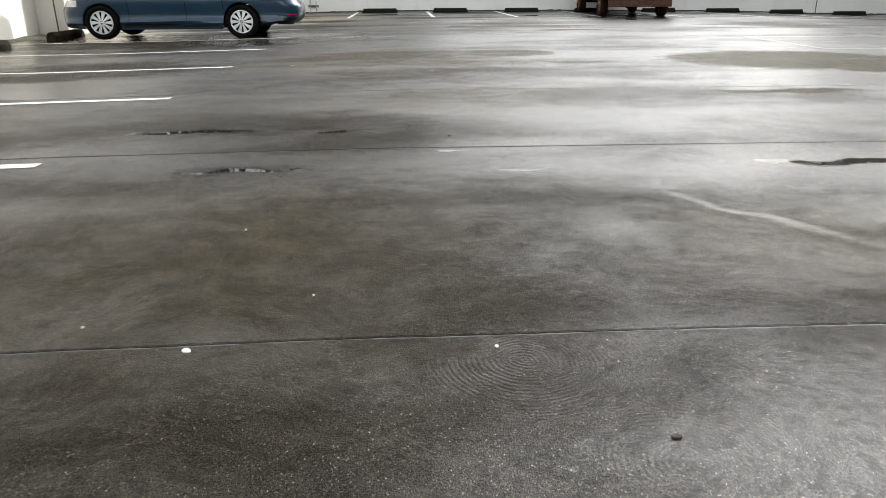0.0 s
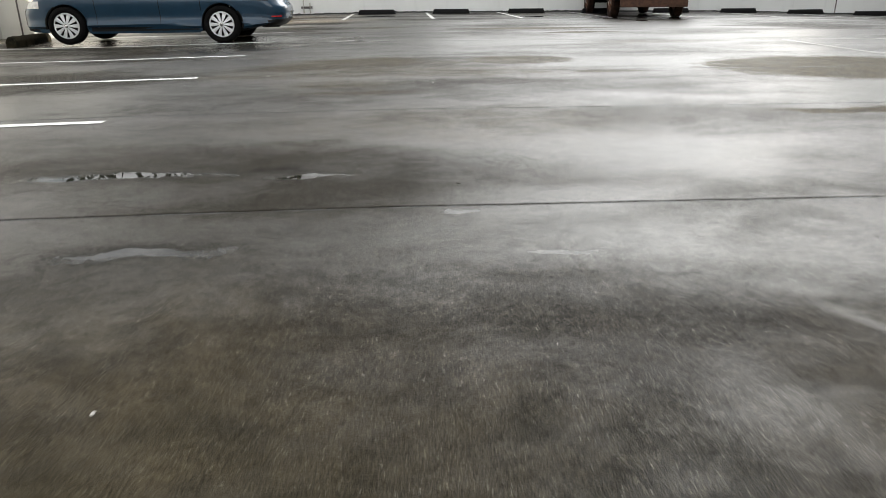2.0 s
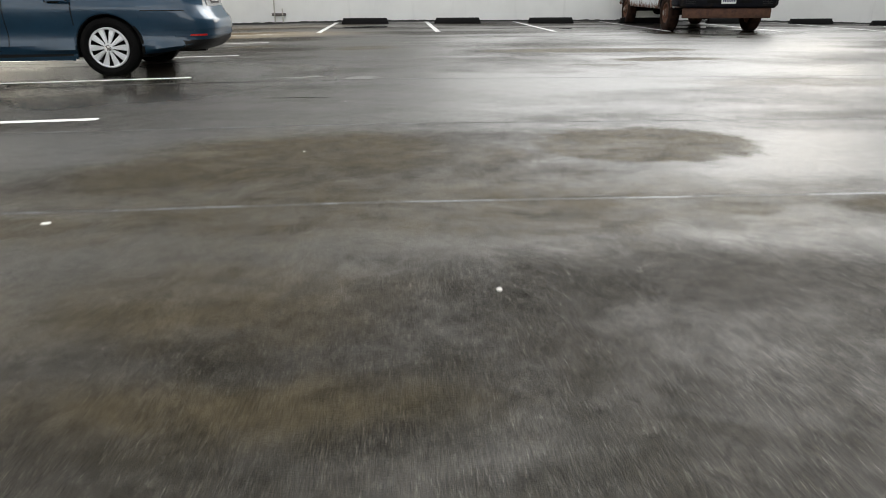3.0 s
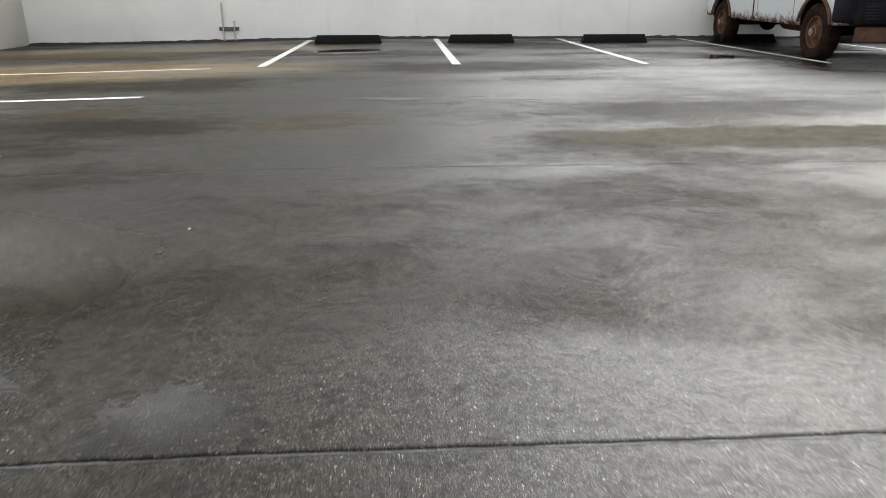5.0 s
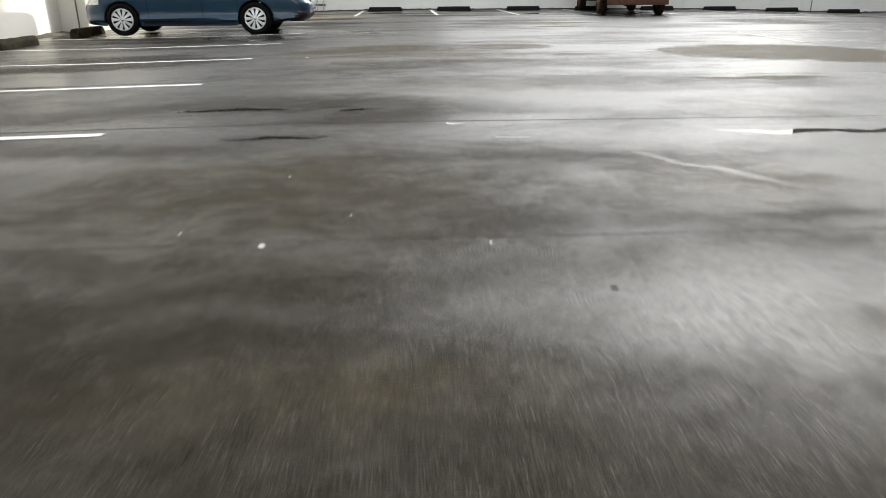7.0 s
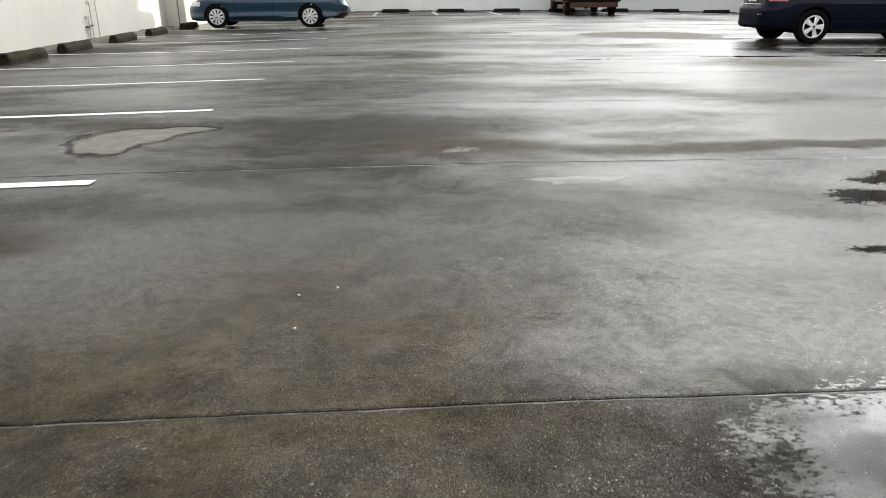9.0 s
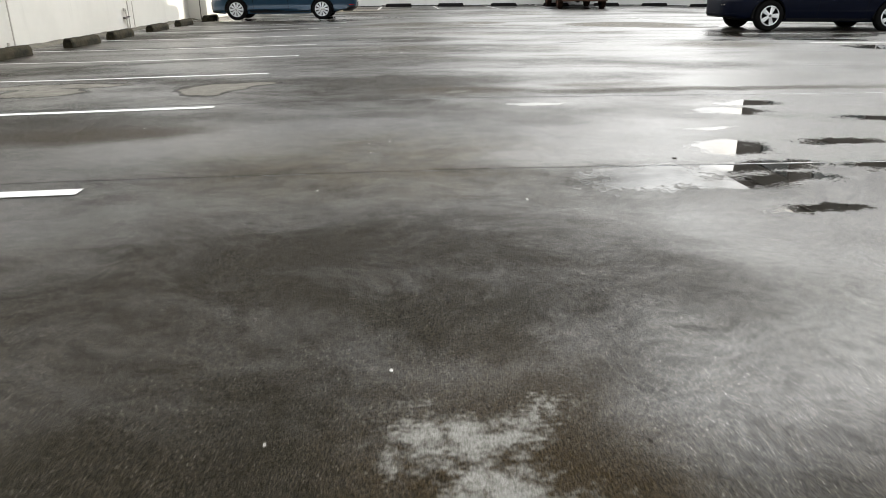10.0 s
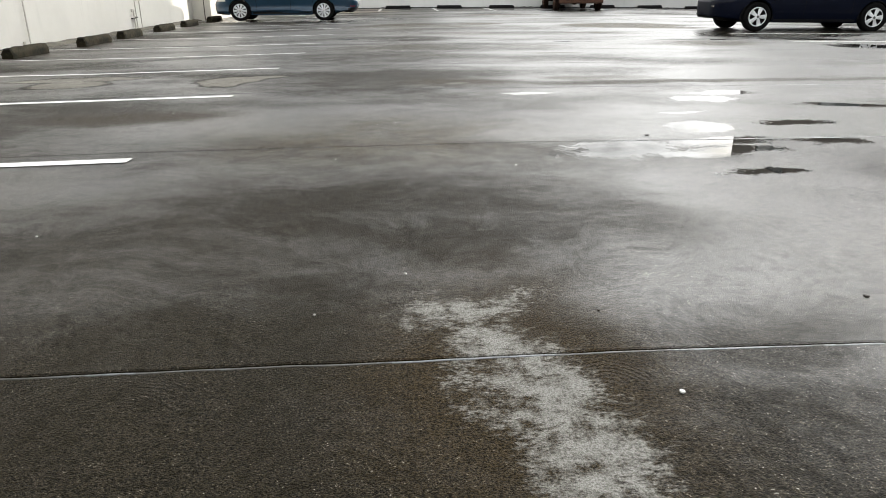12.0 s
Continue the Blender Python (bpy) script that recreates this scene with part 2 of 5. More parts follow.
    hollows = here(((0.95, 6.86, 0.34, 0.10), (1.62, 6.9, 0.20, 0.08), (1.28, 5.76, 0.30, 0.12)), 1, 3, 0.5)
    isle = top(k.blob(w2, cx, cy, rx, ry, 0.04, 0.0, rag_half) for cx, cy, rx, ry in isles)
    rims = [k.math("MULTIPLY", k.blob(w2, cx, cy, rx + 0.06, ry + 0.06, 0.10, 0.0, rag_half), 0.8) for cx, cy, rx, ry in isles]
    # hollows with dark rough floors
    rims += [k.math("MULTIPLY", k.blob(w2, cx, cy, rx, ry, 0.5, 0.0, rag), 0.5) for cx, cy, rx, ry in hollows]
    rim = top(rims)
    # standing water
    films = ((7.4, 9.0, 3.4, 10.0, 0.8), (3.3, 1.3, 1.1, 1.5, 0.8), (3.2, -4.9, 1.1, 0.9, 0.9), (3.8, 7.0, 0.9, 0.7, 0.65), (3.2, -1.6, 0.9, 0.5, 0.75), (3.2, -0.2, 0.8, 0.4, 0.6), (3.3, 3.2, 1.1, 0.8, 0.92), (3.6, -2.7, 1.35, 1.35, 0.85), (4.2, 15.4, 2.4, 1.6, 0.75), (1.0, 14.2, 0.9, 0.14, 0.7), (2.95, 6.55, 0.9, 0.28, 0.85), (4.8, 5.6, 1.6, 0.45, 0.7), (1.2, 6.0, 1.3, 0.45, 0.65),
                                     (-0.5, 16.5, 1.3, 0.9, 0.95), (-1.6, 5.0, 2.2, 1.6, 0.5), (-0.4, 7.7, 1.8, 0.7, 0.6), (1.9, 13.9, 1.6, 0.9, 0.7), (7.8, 5.6, 2.2, 0.7, 0.7), (7.0, 21.5, 4.0, 1.2, 0.6), (10.5, 14.0, 2.2, 1.6, 0.7), (5.2, 7.6, 2.2, 0.6, 0.55), (5.0, 2.0, 1.8, 0.7, 0.5), (0.0, 2.1, 1.6, 0.9, 0.6), (1.0, -2.6, 1.9, 0.8, 0.55))
    film = top(k.math("MULTIPLY", k.blob(w3, cx, cy, rx, ry, 0.9), wt) for cx, cy, rx, ry, wt in here(films, 1, 3, 1.3))
    film = k.math("MULTIPLY", film, k.math("MULTIPLY", k.ramp(drift, 0.0, 1.0, 0.6, 1.1), k.ramp(k.noise(p, 1.7, 5.0, 0.6), 0.3, 0.7, 0.6, 1.05)))
    pools = ((5.1, 5.66, 0.75, 0.065, 0),
                                 (1.70, 25.9, 0.58, 0.42, 0), (6.75, 24.65, 0.85, 0.45, 0), (3.95, 22.0, 0.3, 0.12, 0),
                                 (7.2, 5.95, 0.75, 0.14, 0), (9.3, 6.0, 0.95, 0.28, -15), (9.3, 3.9, 0.6, 0.5, -40), (7.1, 24.55, 0.4, 0.3, 0), (8.45, 21.65, 0.45, 0.16, 0), (9.7, 25.6, 0.7, 0.35, 0), (4.3, -1.72, 0.26, 0.10, 0), (5.0, -2.45, 0.30, 0.10, -15), (3.98, -2.04, 0.27, 0.14, 0), (3.58, -2.69, 0.13, 0.05, 0), (3.52, -3.25, 0.22, 0.17, 0),
                                 (3.45, -3.70, 0.30, 0.12, 0), (2.88, -3.74, 0.26, 0.12, 0), (3.15, -4.03, 0.28, 0.10, 0), (3.40, -3.95, 0.30, 0.10, 0), (2.82, -3.85, 0.30, 0.24, 0), (2.70, -1.53, 0.20, 0.06, 0), (2.7, 20.6, 0.5, 0.06, 0),
                                 (4.20, -3.08, 0.22, 0.08, 0), (4.00, -3.72, 0.20, 0.10, 0), (3.33, -4.40, 0.20, 0.045, 0),
                                 (1.99, 15.71, 0.18, 0.11, 0), (1.32, 15.85, 0.26, 0.05, 0), (1.47, 14.34, 0.28, 0.03, 0), 
                                 (0.85, 6.86, 0.40, 0.07, 0), (1.80, 6.75, 0.22, 0.05, 0), (1.35, 5.72, 0.26, 0.05, 0), (2.54, 6.15, 0.10, 0.03, 0), (2.90, 5.60, 0.12, 0.03, 0))
    mirror = top(k.blob(w2, cx, cy, rx, ry, 0.3, turn, rag) for cx, cy, rx, ry, turn in here(pools, 1, 3, 0.6))
    base = k.mix(k.math("MULTIPLY", dry, 0.8), base, k.mix(k.ramp(k.math("ADD", grit, k.math("MULTIPLY", fine, 0.8)), 0.70, 1.08), (0.026, 0.021, 0.012), (0.112, 0.090, 0.052)))
    base = k.mix(k.math("MULTIPLY", darker, 0.65), base, k.mix(k.ramp(grit, 0.42, 0.6), (0.005, 0.0042, 0.003), (0.036, 0.029, 0.017)))
    base = k.mix(k.math("MULTIPLY", rim, 0.8), base, (0.006, 0.0055, 0.005))
    base = k.mix(isle, base, k.mix(k.ramp(k.math("ADD", grit, k.math("MULTIPLY", fine, 0.8)), 0.70, 1.08), (0.11, 0.103, 0.088), (0.22, 0.207, 0.18)))
    base = k.mix(k.math("MULTIPLY", tan, 0.85), base, k.mix(k.ramp(grit, 0.4, 0.6), (0.10, 0.070, 0.034), (0.25, 0.185, 0.10)))
    base = k.mix(k.math("MULTIPLY", bare, 0.65), base, k.mix(k.ramp(grit, 0.4, 0.62), (0.010, 0.0065, 0.003), (0.060, 0.041, 0.017)))
    pale_n = k.math("MULTIPLY", pale, k.ramp(k.noise(p, 13.0, 7.0, 0.78), 0.36, 0.58))
    base = k.mix(pale_n, base, k.mix(k.ramp(grit, 0.35, 0.6), (0.15, 0.145, 0.13), (0.27, 0.265, 0.245)))
    base = k.mix(k.math("MULTIPLY", mirror, 0.6), base, (0.012, 0.012, 0.011))
    wet = k.math("ADD", film, k.math("MULTIPLY", wet, k.math("SUBTRACT", 1.0, film)), True)
    wet = k.math("MULTIPLY", wet, k.math("SUBTRACT", 1.0, k.math("MAXIMUM", k.math("MAXIMUM", k.math("MAXIMUM", dry, darker), k.math("MULTIPLY", rim, 0.9)), k.math("MAXIMUM", pale, bare))))
    wet = k.math("MAXIMUM", wet, k.math("MULTIPLY", isle, 0.12))
    # a smooth trickle across the duller ground
    wet = k.math("MAXIMUM", wet, k.math("MULTIPLY", k.blob(w2, 3.76, 4.73, 0.62, 0.05, 0.95, -61.0), 0.75))
    rough = k.math("ADD", k.ramp(wet, 0.0, 1.0, 0.37, 0.26), k.math("MULTIPLY", fine, 0.08))
    rough = k.math("ADD", rough, k.math("MULTIPLY", pale, 0.2))
    # stiller water beside the cars
    still = ((0.0, 16.0, 1.4, 1.6, 1.0), (-2.3, 16.6, 2.2, 0.9, 0.9), (9.6, 7.4, 1.6, 0.9, 0.9), (9.2, 23.3, 1.6, 1.0, 0.8))
    calm = top(k.math("MULTIPLY", k.blob(w3, cx, cy, rx, ry, 0.6), wt) for cx, cy, rx, ry, wt in here(still, 1, 3, 1.3))
    rough = k.math("MULTIPLY", rough, k.ramp(calm, 0.0, 1.0, 1.0, 0.22))
    rough = k.math("MULTIPLY", rough, k.ramp(mirror, 0.2, 0.9, 1.0, 0.03))
    flat = k.math("MULTIPLY", k.ramp(wet, 0.0, 1.0, 1.0, 0.24), k.ramp(mirror, 0.1, 0.7, 1.0, 0.0))
    k.set("Base Color", base)
    k.set("Roughness", rough)
    k.set("Specular IOR Level", k.math("MULTIPLY", k.math("MULTIPLY", k.ramp(wet, 0.0, 0.95, 0.05, 0.54), k.ramp(rim, 0.0, 1.0, 1.0, 0.1)), k.math("MAXIMUM", k.math("MULTIPLY", k.ramp(grit, 0.38, 0.52, 0.5, 1.0), k.ramp(pit, 0.36, 0.60, 0.66, 1.25)), mirror)))
    k.set("IOR", 1.34)
    # trowel swirls: rings round scattered centres, strong in places
    cell = k.node("ShaderNodeTexVoronoi", Scale=1.15, Randomness=1.0)
    k.nt.links.new(k.warp(k.scaled(p, (1.0, 1.0, 0.0)), 2.5, 0.06), cell.inputs["Vector"])
    wave = k.math("SINE", k.math("ADD", k.math("MULTIPLY", cell.outputs["Distance"], 420.0), k.math("MULTIPLY", fine, 22.0)))
    swirl = k.math("MULTIPLY", wave, k.ramp(k.noise(p, 3.4, 5.0, 0.75), 0.50, 0.66, 0.0, 0.24))
    swirl = k.math("MULTIPLY", swirl, k.ramp(cell.outputs["Distance"], 0.60, 0.35))
    # two well-kept rings by the joint
    for cx, cy, r in here(((2.54, 3.54, 0.36), (2.80, 3.10, 0.30), (0.95, -6.45, 0.4), (2.05, -6.28, 0.2)), 1, 2, 0.2):
        d = k.node("ShaderNodeVectorMath")
        d.operation = "DISTANCE"
        k.nt.links.new(k.warp(k.scaled(p, (1.0, 1.0, 0.0)), 3.5, 0.05), d.inputs[0])
        d.inputs[1].default_value = (cx, cy, 0.0)
        ring = k.math("MULTIPLY", k.math("SINE", k.math("ADD", k.math("MULTIPLY", d.outputs["Value"], 440.0), k.math("MULTIPLY", fine, 14.0))), k.math("MULTIPLY", k.ramp(d.outputs["Value"], r, r * 0.3, 0.0, 0.45), k.ramp(mottle, 0.38, 0.6)))
        swirl = k.math("ADD", swirl, ring)
    h = k.math("ADD", k.math("ADD", k.math("MULTIPLY", grit, 1.5), k.math("MULTIPLY", pebble, -0.7)), swirl)
    k.bump(h, flat, 0.0026)
    return k.m


def sealant():
    """Grey joint bead, worn through to dark in places."""
    k = Mat("joint_sealant", 0.5)
    p = k.pos()
    worn = k.ramp(k.noise(p, 2.4, 6.0, 0.8), 0.44, 0.56)
    col = k.mix(k.ramp(k.noise(p, 60.0, 4.0, 0.7), 0.35, 0.65), (0.060, 0.064, 0.070), (0.110, 0.116, 0.124))
    k.set("Base Color", k.mix(worn, col, (0.035, 0.032, 0.027)))
    k.set("Roughness", k.ramp(worn, 0.0, 1.0, 0.42, 0.6))
    k.bump(k.noise(p, 120.0, 3.0, 0.6), 0.4, 0.002)
    return k.m


def plain(name, base, rough, metal=0.0, var=0.25, scale=6.0, bump=0.0, coat=0.0, spec=0.5, dirt=None):
    """A surface of one colour with soft blotches, fine grain and, if wanted, relief and dirt."""
    k = Mat(name, rough, metal, base, spec, coat)
    p = k.local()
    a = k.noise(p, scale, 5.0, 0.6)
    b = k.noise(p, scale * 14.0, 3.0, 0.6)
    dark = tuple(c * (1.0 - var) for c in base)
    col = k.mix(k.ramp(a, 0.3, 0.7), base, dark)
    col = k.mix(k.math("MULTIPLY", k.ramp(b, 0.5, 0.8), var), col, tuple(c * 0.6 for c in base))
    if dirt:
        col = k.mix(k.ramp(k.noise(p, scale * 0.6, 6.0, 0.7), 0.52, 0.68), col, dirt)
    k.set("Base Color", col)
    k.set("Roughness", k.ramp(b, 0.2, 0.8, rough * 0.85, min(1.0, rough * 1.15)))
    if bump:
        k.bump(b, 0.4, bump)
    return k.m


def wall_paint(name, base):
    """Painted masonry: roller texture, faint patches, streaks that run down it."""
    k = Mat(name, 0.8)
    p = k.pos()
    patch = k.noise(p, 0.8, 4.0, 0.6)
    run = k.noise(k.scaled(p, (2.5, 2.5, 0.25)), 1.6, 5.0, 0.65)
    grain = k.noise(p, 90.0, 3.0, 0.6)
    col = k.mix(k.ramp(patch, 0.35, 0.7), base, tuple(c * 0.93 for c in base))
    col = k.mix(k.ramp(run, 0.55, 0.8, 0.0, 0.35), col, tuple(c * 0.72 for c in base))
    k.set("Base Color", col)
    k.bump(grain, 0.25, 0.003)
    return k.m


def car_paint(name, base, flake=0.5, coat=1.0):
    k = Mat(name, 0.4, flake, base, 0.2 * coat, coat)
    p = k.local()
    a = k.noise(p, 3.0, 4.0, 0.6)
    k.set("Base Color", k.mix(k.ramp(a, 0.3, 0.7), base, tuple(c * 0.85 for c in base)))
    k.set("Coat Roughness", k.ramp(k.noise(p, 9.0, 4.0, 0.7), 0.3, 0.8, 0.03, 0.10))
    return k.m


def rust(name, base=(0.16, 0.07, 0.045)):
    k = Mat(name, 0.8)
    p = k.local()
    a = k.noise(p, 8.0, 6.0, 0.7)
    b = k.noise(p, 40.0, 4.0, 0.7)
    col = k.mix(k.ramp(a, 0.35, 0.7), base, tuple(c * 0.45 for c in base))
    col = k.mix(k.ramp(b, 0.58, 0.75), col, tuple(c * 1.7 for c in base))
    k.set("Base Color", col)
    k.bump(b, 0.4, 0.004)
    return k.m


def rusty_paint(name, base):
    """Chalky paint eaten by rust along its lower edge."""
    k = Mat(name, 0.45)
    p = k.local()
    sep = k.node("ShaderNodeSeparateXYZ")
    k.nt.links.new(p, sep.inputs["Vector"])
    a = k.noise(p, 7.0, 8.0, 0.8, 0.3)
    low = k.ramp(sep.outputs["Z"], 0.46, 0.75, 0.22, -0.12)
    m = k.ramp(k.math("ADD", a, low), 0.56, 0.76)
    col = k.mix(m, base, (0.15, 0.055, 0.02))
    col = k.mix(k.ramp(k.noise(p, 28.0, 4.0, 0.7), 0.6, 0.75, 0.0, 0.5), col, (0.10, 0.05, 0.03))
    k.set("Base Color", col)
    k.set("Roughness", k.ramp(m, 0.0, 1.0, 0.35, 0.85))
    return k.m


def glass_dark(name):
    k = Mat(name, 0.03, 0.0, (0.012, 0.014, 0.015), 0.8)
    return k.m


M_BED = plain("joint_bed", (0.015, 0.014, 0.012), 0.9, bump=0.01)
M_FAR = plain("far_ground", (0.12, 0.115, 0.10), 0.9, scale=0.4)
M_LINE = plain("road_paint", (0.78, 0.78, 0.76), 0.4, var=0.18, scale=9.0, bump=0.002, dirt=(0.55, 0.54, 0.51))
M_WORN = plain("worn_road_paint", (0.42, 0.41, 0.39), 0.4, var=0.4, scale=7.0, bump=0.002, dirt=(0.10, 0.095, 0.08))
M_WALL = wall_paint("wall_white", (0.84, 0.84, 0.825))
M_CREAM = wall_paint("wall_cream", (0.58, 0.565, 0.52))
M_STRIP = plain("base_strip", (0.11, 0.10, 0.075), 0.9, var=0.5, scale=5.0, bump=0.02, dirt=(0.06, 0.055, 0.04))
M_TAR = plain("bitumen", (0.012, 0.012, 0.012), 0.7, var=0.4, scale=12.0, bump=0.02)
M_STOPB = plain("black_wheel_stop", (0.005, 0.005, 0.0055), 0.65, var=0.4, scale=8.0, bump=0.006, spec=0.15)
M_STOPC = plain("old_concrete_stop", (0.040, 0.034, 0.020), 0.9, var=0.6, scale=7.0, bump=0.02, spec=0.1, dirt=(0.009, 0.0085, 0.006))
M_PIPE = plain("painted_pipe", (0.52, 0.50, 0.45), 0.5, var=0.12)
M_CLAMP = plain("dark_clamp", (0.10, 0.085, 0.08), 0.6)
M_BLDG = wall_paint("brown_siding", (0.085, 0.07, 0.06))
M_GREENGL = plain("dark_green_glass", (0.01, 0.03, 0.03), 0.08)
M_TYRE = plain("tyre_rubber", (0.004, 0.004, 0.004), 0.8, var=0.3, scale=20.0, bump=0.003, spec=0.1)
M_TYREOLD = plain("tyre_rust_dust", (0.030, 0.016, 0.011), 0.85, var=0.6, scale=9.0, bump=0.006, spec=0.1, dirt=(0.007, 0.005, 0.004))
M_HUBCAP = plain("silver_hubcap", (0.74, 0.76, 0.78), 0.32, 0.35, var=0.1)
M_DARKIN = plain("wheel_shadow_steel", (0.005, 0.005, 0.005), 0.8, spec=0.15)
M_BLACKP = plain("black_plastic", (0.005, 0.005, 0.0055), 0.45, var=0.25, scale=14.0, bump=0.002, spec=0.25)
M_CHROME = plain("chrome", (0.75, 0.75, 0.75), 0.12, 1.0, var=0.1)
M_BLUE = car_paint("blue_car_paint", (0.013, 0.043, 0.079), 0.2, 0.85)
M_PANEL = plain("boot_panel_grey", (0.17, 0.175, 0.18), 0.25, 0.5, var=0.1, coat=0.5)
M_NAVY = car_paint("dark_navy_paint", (0.002, 0.0038, 0.012), 0.1, 0.2)
M_RED = plain("red_lens", (0.45, 0.012, 0.012), 0.12, var=0.2, coat=0.6)
M_LAMP = plain("clear_lamp", (0.55, 0.57, 0.6), 0.08, 0.3, var=0.3, scale=18.0, coat=0.8)
M_GLASS = glass_dark("car_glass")
M_PLATE = plain("plate_white", (0.78, 0.78, 0.77), 0.4, var=0.06)
M_INK = plain("plate_ink", (0.04, 0.05, 0.12), 0.5)
M_RUST = rust("rust", (0.13, 0.055, 0.028))
M_RUSTV = rust("rust_valance", (0.095, 0.042, 0.023))
M_HUB = plain("bare_hub_steel", (0.36, 0.33, 0.30), 0.4, 0.8, var=0.4, scale=14.0, dirt=(0.10, 0.045, 0.025))
M_OLDWHITE = rusty_paint("rusted_white_paint", (0.62, 0.66, 0.68))
M_OLDBLACK = plain("weathered_black_bumper", (0.004, 0.0045, 0.008), 0.55, var=0.4, scale=6.0, spec=0.12, dirt=(0.012, 0.009, 0.007))
M_SEAL = sealant()
M_BARK = plain("bark", (0.10, 0.075, 0.055), 0.9, var=0.5, scale=9.0, bump=0.03)
M_LEAVES = plain("leaves", (0.045, 0.07, 0.025), 0.6, var=0.5, scale=2.0)
M_SPECK = plain("litter_white", (0.75, 0.74, 0.7), 0.7)
M_LEAF = plain("litter_dark", (0.03, 0.022, 0.015), 0.8)


# ---- mesh helpers ----
def mesh_of(name, bm, material, smooth=None):
    me = bpy.data.meshes.new(name)
    bmesh.ops.recalc_face_normals(bm, faces=bm.faces)
    bm.to_mesh(me)
    bm.free()
    if material is not None:
        me.materials.append(material)
    if smooth is not None:
        me.shade_smooth()
        me.set_sharp_from_angle(angle=radians(smooth))
    return me


def part(name, bm, material, parent, label="", m=None, smooth=40):
    ob = new(name, mesh_of(name, bm, material, smooth))
    if m is not None:
        ob.matrix_basis = m
    if parent is not None:
        ob.parent = parent
    return tagged(ob, label)


def empty(name, m=None):
    ob = new(name)
    ob.empty_display_size = 0.2
    if m is not None:
        ob.matrix_basis = m
    return ob


def box(bm, x0, x1, y0, y1, z0, z1, bevel=0.0, seg=2, m=None):
    r = bmesh.ops.create_cube(bm, size=1.0)["verts"]
    for v in r:
        v.co = Vector((x0 + (v.co.x + 0.5) * (x1 - x0), y0 + (v.co.y + 0.5) * (y1 - y0), z0 + (v.co.z + 0.5) * (z1 - z0)))
    if bevel:
        edges = list({e for v in r for e in v.link_edges})
        done = bmesh.ops.bevel(bm, geom=edges, offset=bevel, segments=seg, affect="EDGES", profile=0.5)
        r = list({v for f in done["faces"] for v in f.verts} | {v for v in r if v.is_valid})
    if m is not None:
        bmesh.ops.transform(bm, matrix=m, verts=r)
    return r


def rod(bm, a, b, r, seg=12, r2=None):
    a, b = Vector(a), Vector(b)
    d = b - a
    m = Matrix.Translation((a + b) / 2) @ d.to_track_quat("Z", "Y").to_matrix().to_4x4()
    bmesh.ops.create_cone(bm, cap_ends=True, segments=seg, radius1=r, radius2=r if r2 is None else r2, depth=d.length, matrix=m)


def lathe(bm, profile, seg=48, closed=False):
    """Turns (radius, offset) pairs round the y axis."""
    rings = []
    for i in range(seg):
        a = 2 * math.pi * i / seg
        rings.append([bm.verts.new((r * math.cos(a), o, r * math.sin(a))) for r, o in profile])
    n = len(profile)
    for i in range(seg):
        p, q = rings[i], rings[(i + 1) % seg]
        for j in range(n if closed else n - 1):
            bm.faces.new((p[j], p[(j + 1) % n], q[(j + 1) % n], q[j]))


# ---- ground ----
PROFILE_Y = ((-30, 0.05), (-6, 0.03), (-3.9, 0.03), (-1.4, 0.02), (1.1, 0.0), (3.5, -0.025), (6.0, -0.05), (8.5, -0.04), (11.0, -0.028), (13.5, -0.018), (16.0, -0.01), (18.4, 0.005), (21.0, 0.012), (23.4, 0.015), (29.5, 0.0))
PROFILE_X = ((-6, -0.085), (-3.8, -0.065), (-2.0, -0.045), (0.17, 0.0), (2.2, 0.02), (5.0, 0.01), (8.0, 0.0), (9.5, -0.015), (12.3, -0.035), (13.4, -0.05), (15.8, -0.11), (18.2, -0.19), (20, -0.23))


def along(table, v):
    if v <= table[0][0]:
        return table[0][1]
    for (a, p), (b, q) in zip(table, table[1:]):
        if v <= b:
            f = (v - a) / (b - a)
            return p + (q - p) * f
    return table[-1][1]


def G(x, y):
    """Height of the lot's surface: a crowned aisle with a shallow valley across it."""
    return along(PROFILE_Y, y) + along(PROFILE_X, x)


LOT_X0, LOT_X1, LOT_Y0, LOT_Y1 = -5.35, 27.8, -27.0, 29.1
STEP_Y, STEP_X = 17.95, -4.75
JOINTS = [-27.0, -25.7, -23.25, -20.8, -18.35, -15.9, -13.45, -11.0, -8.56, -6.12, -3.65, -1.20, 1.23, 3.69, 6.20, 8.70, 11.17, 13.02, 15.52, 18.0, 20.43, 22.90, 25.35, 27.8, 29.1]


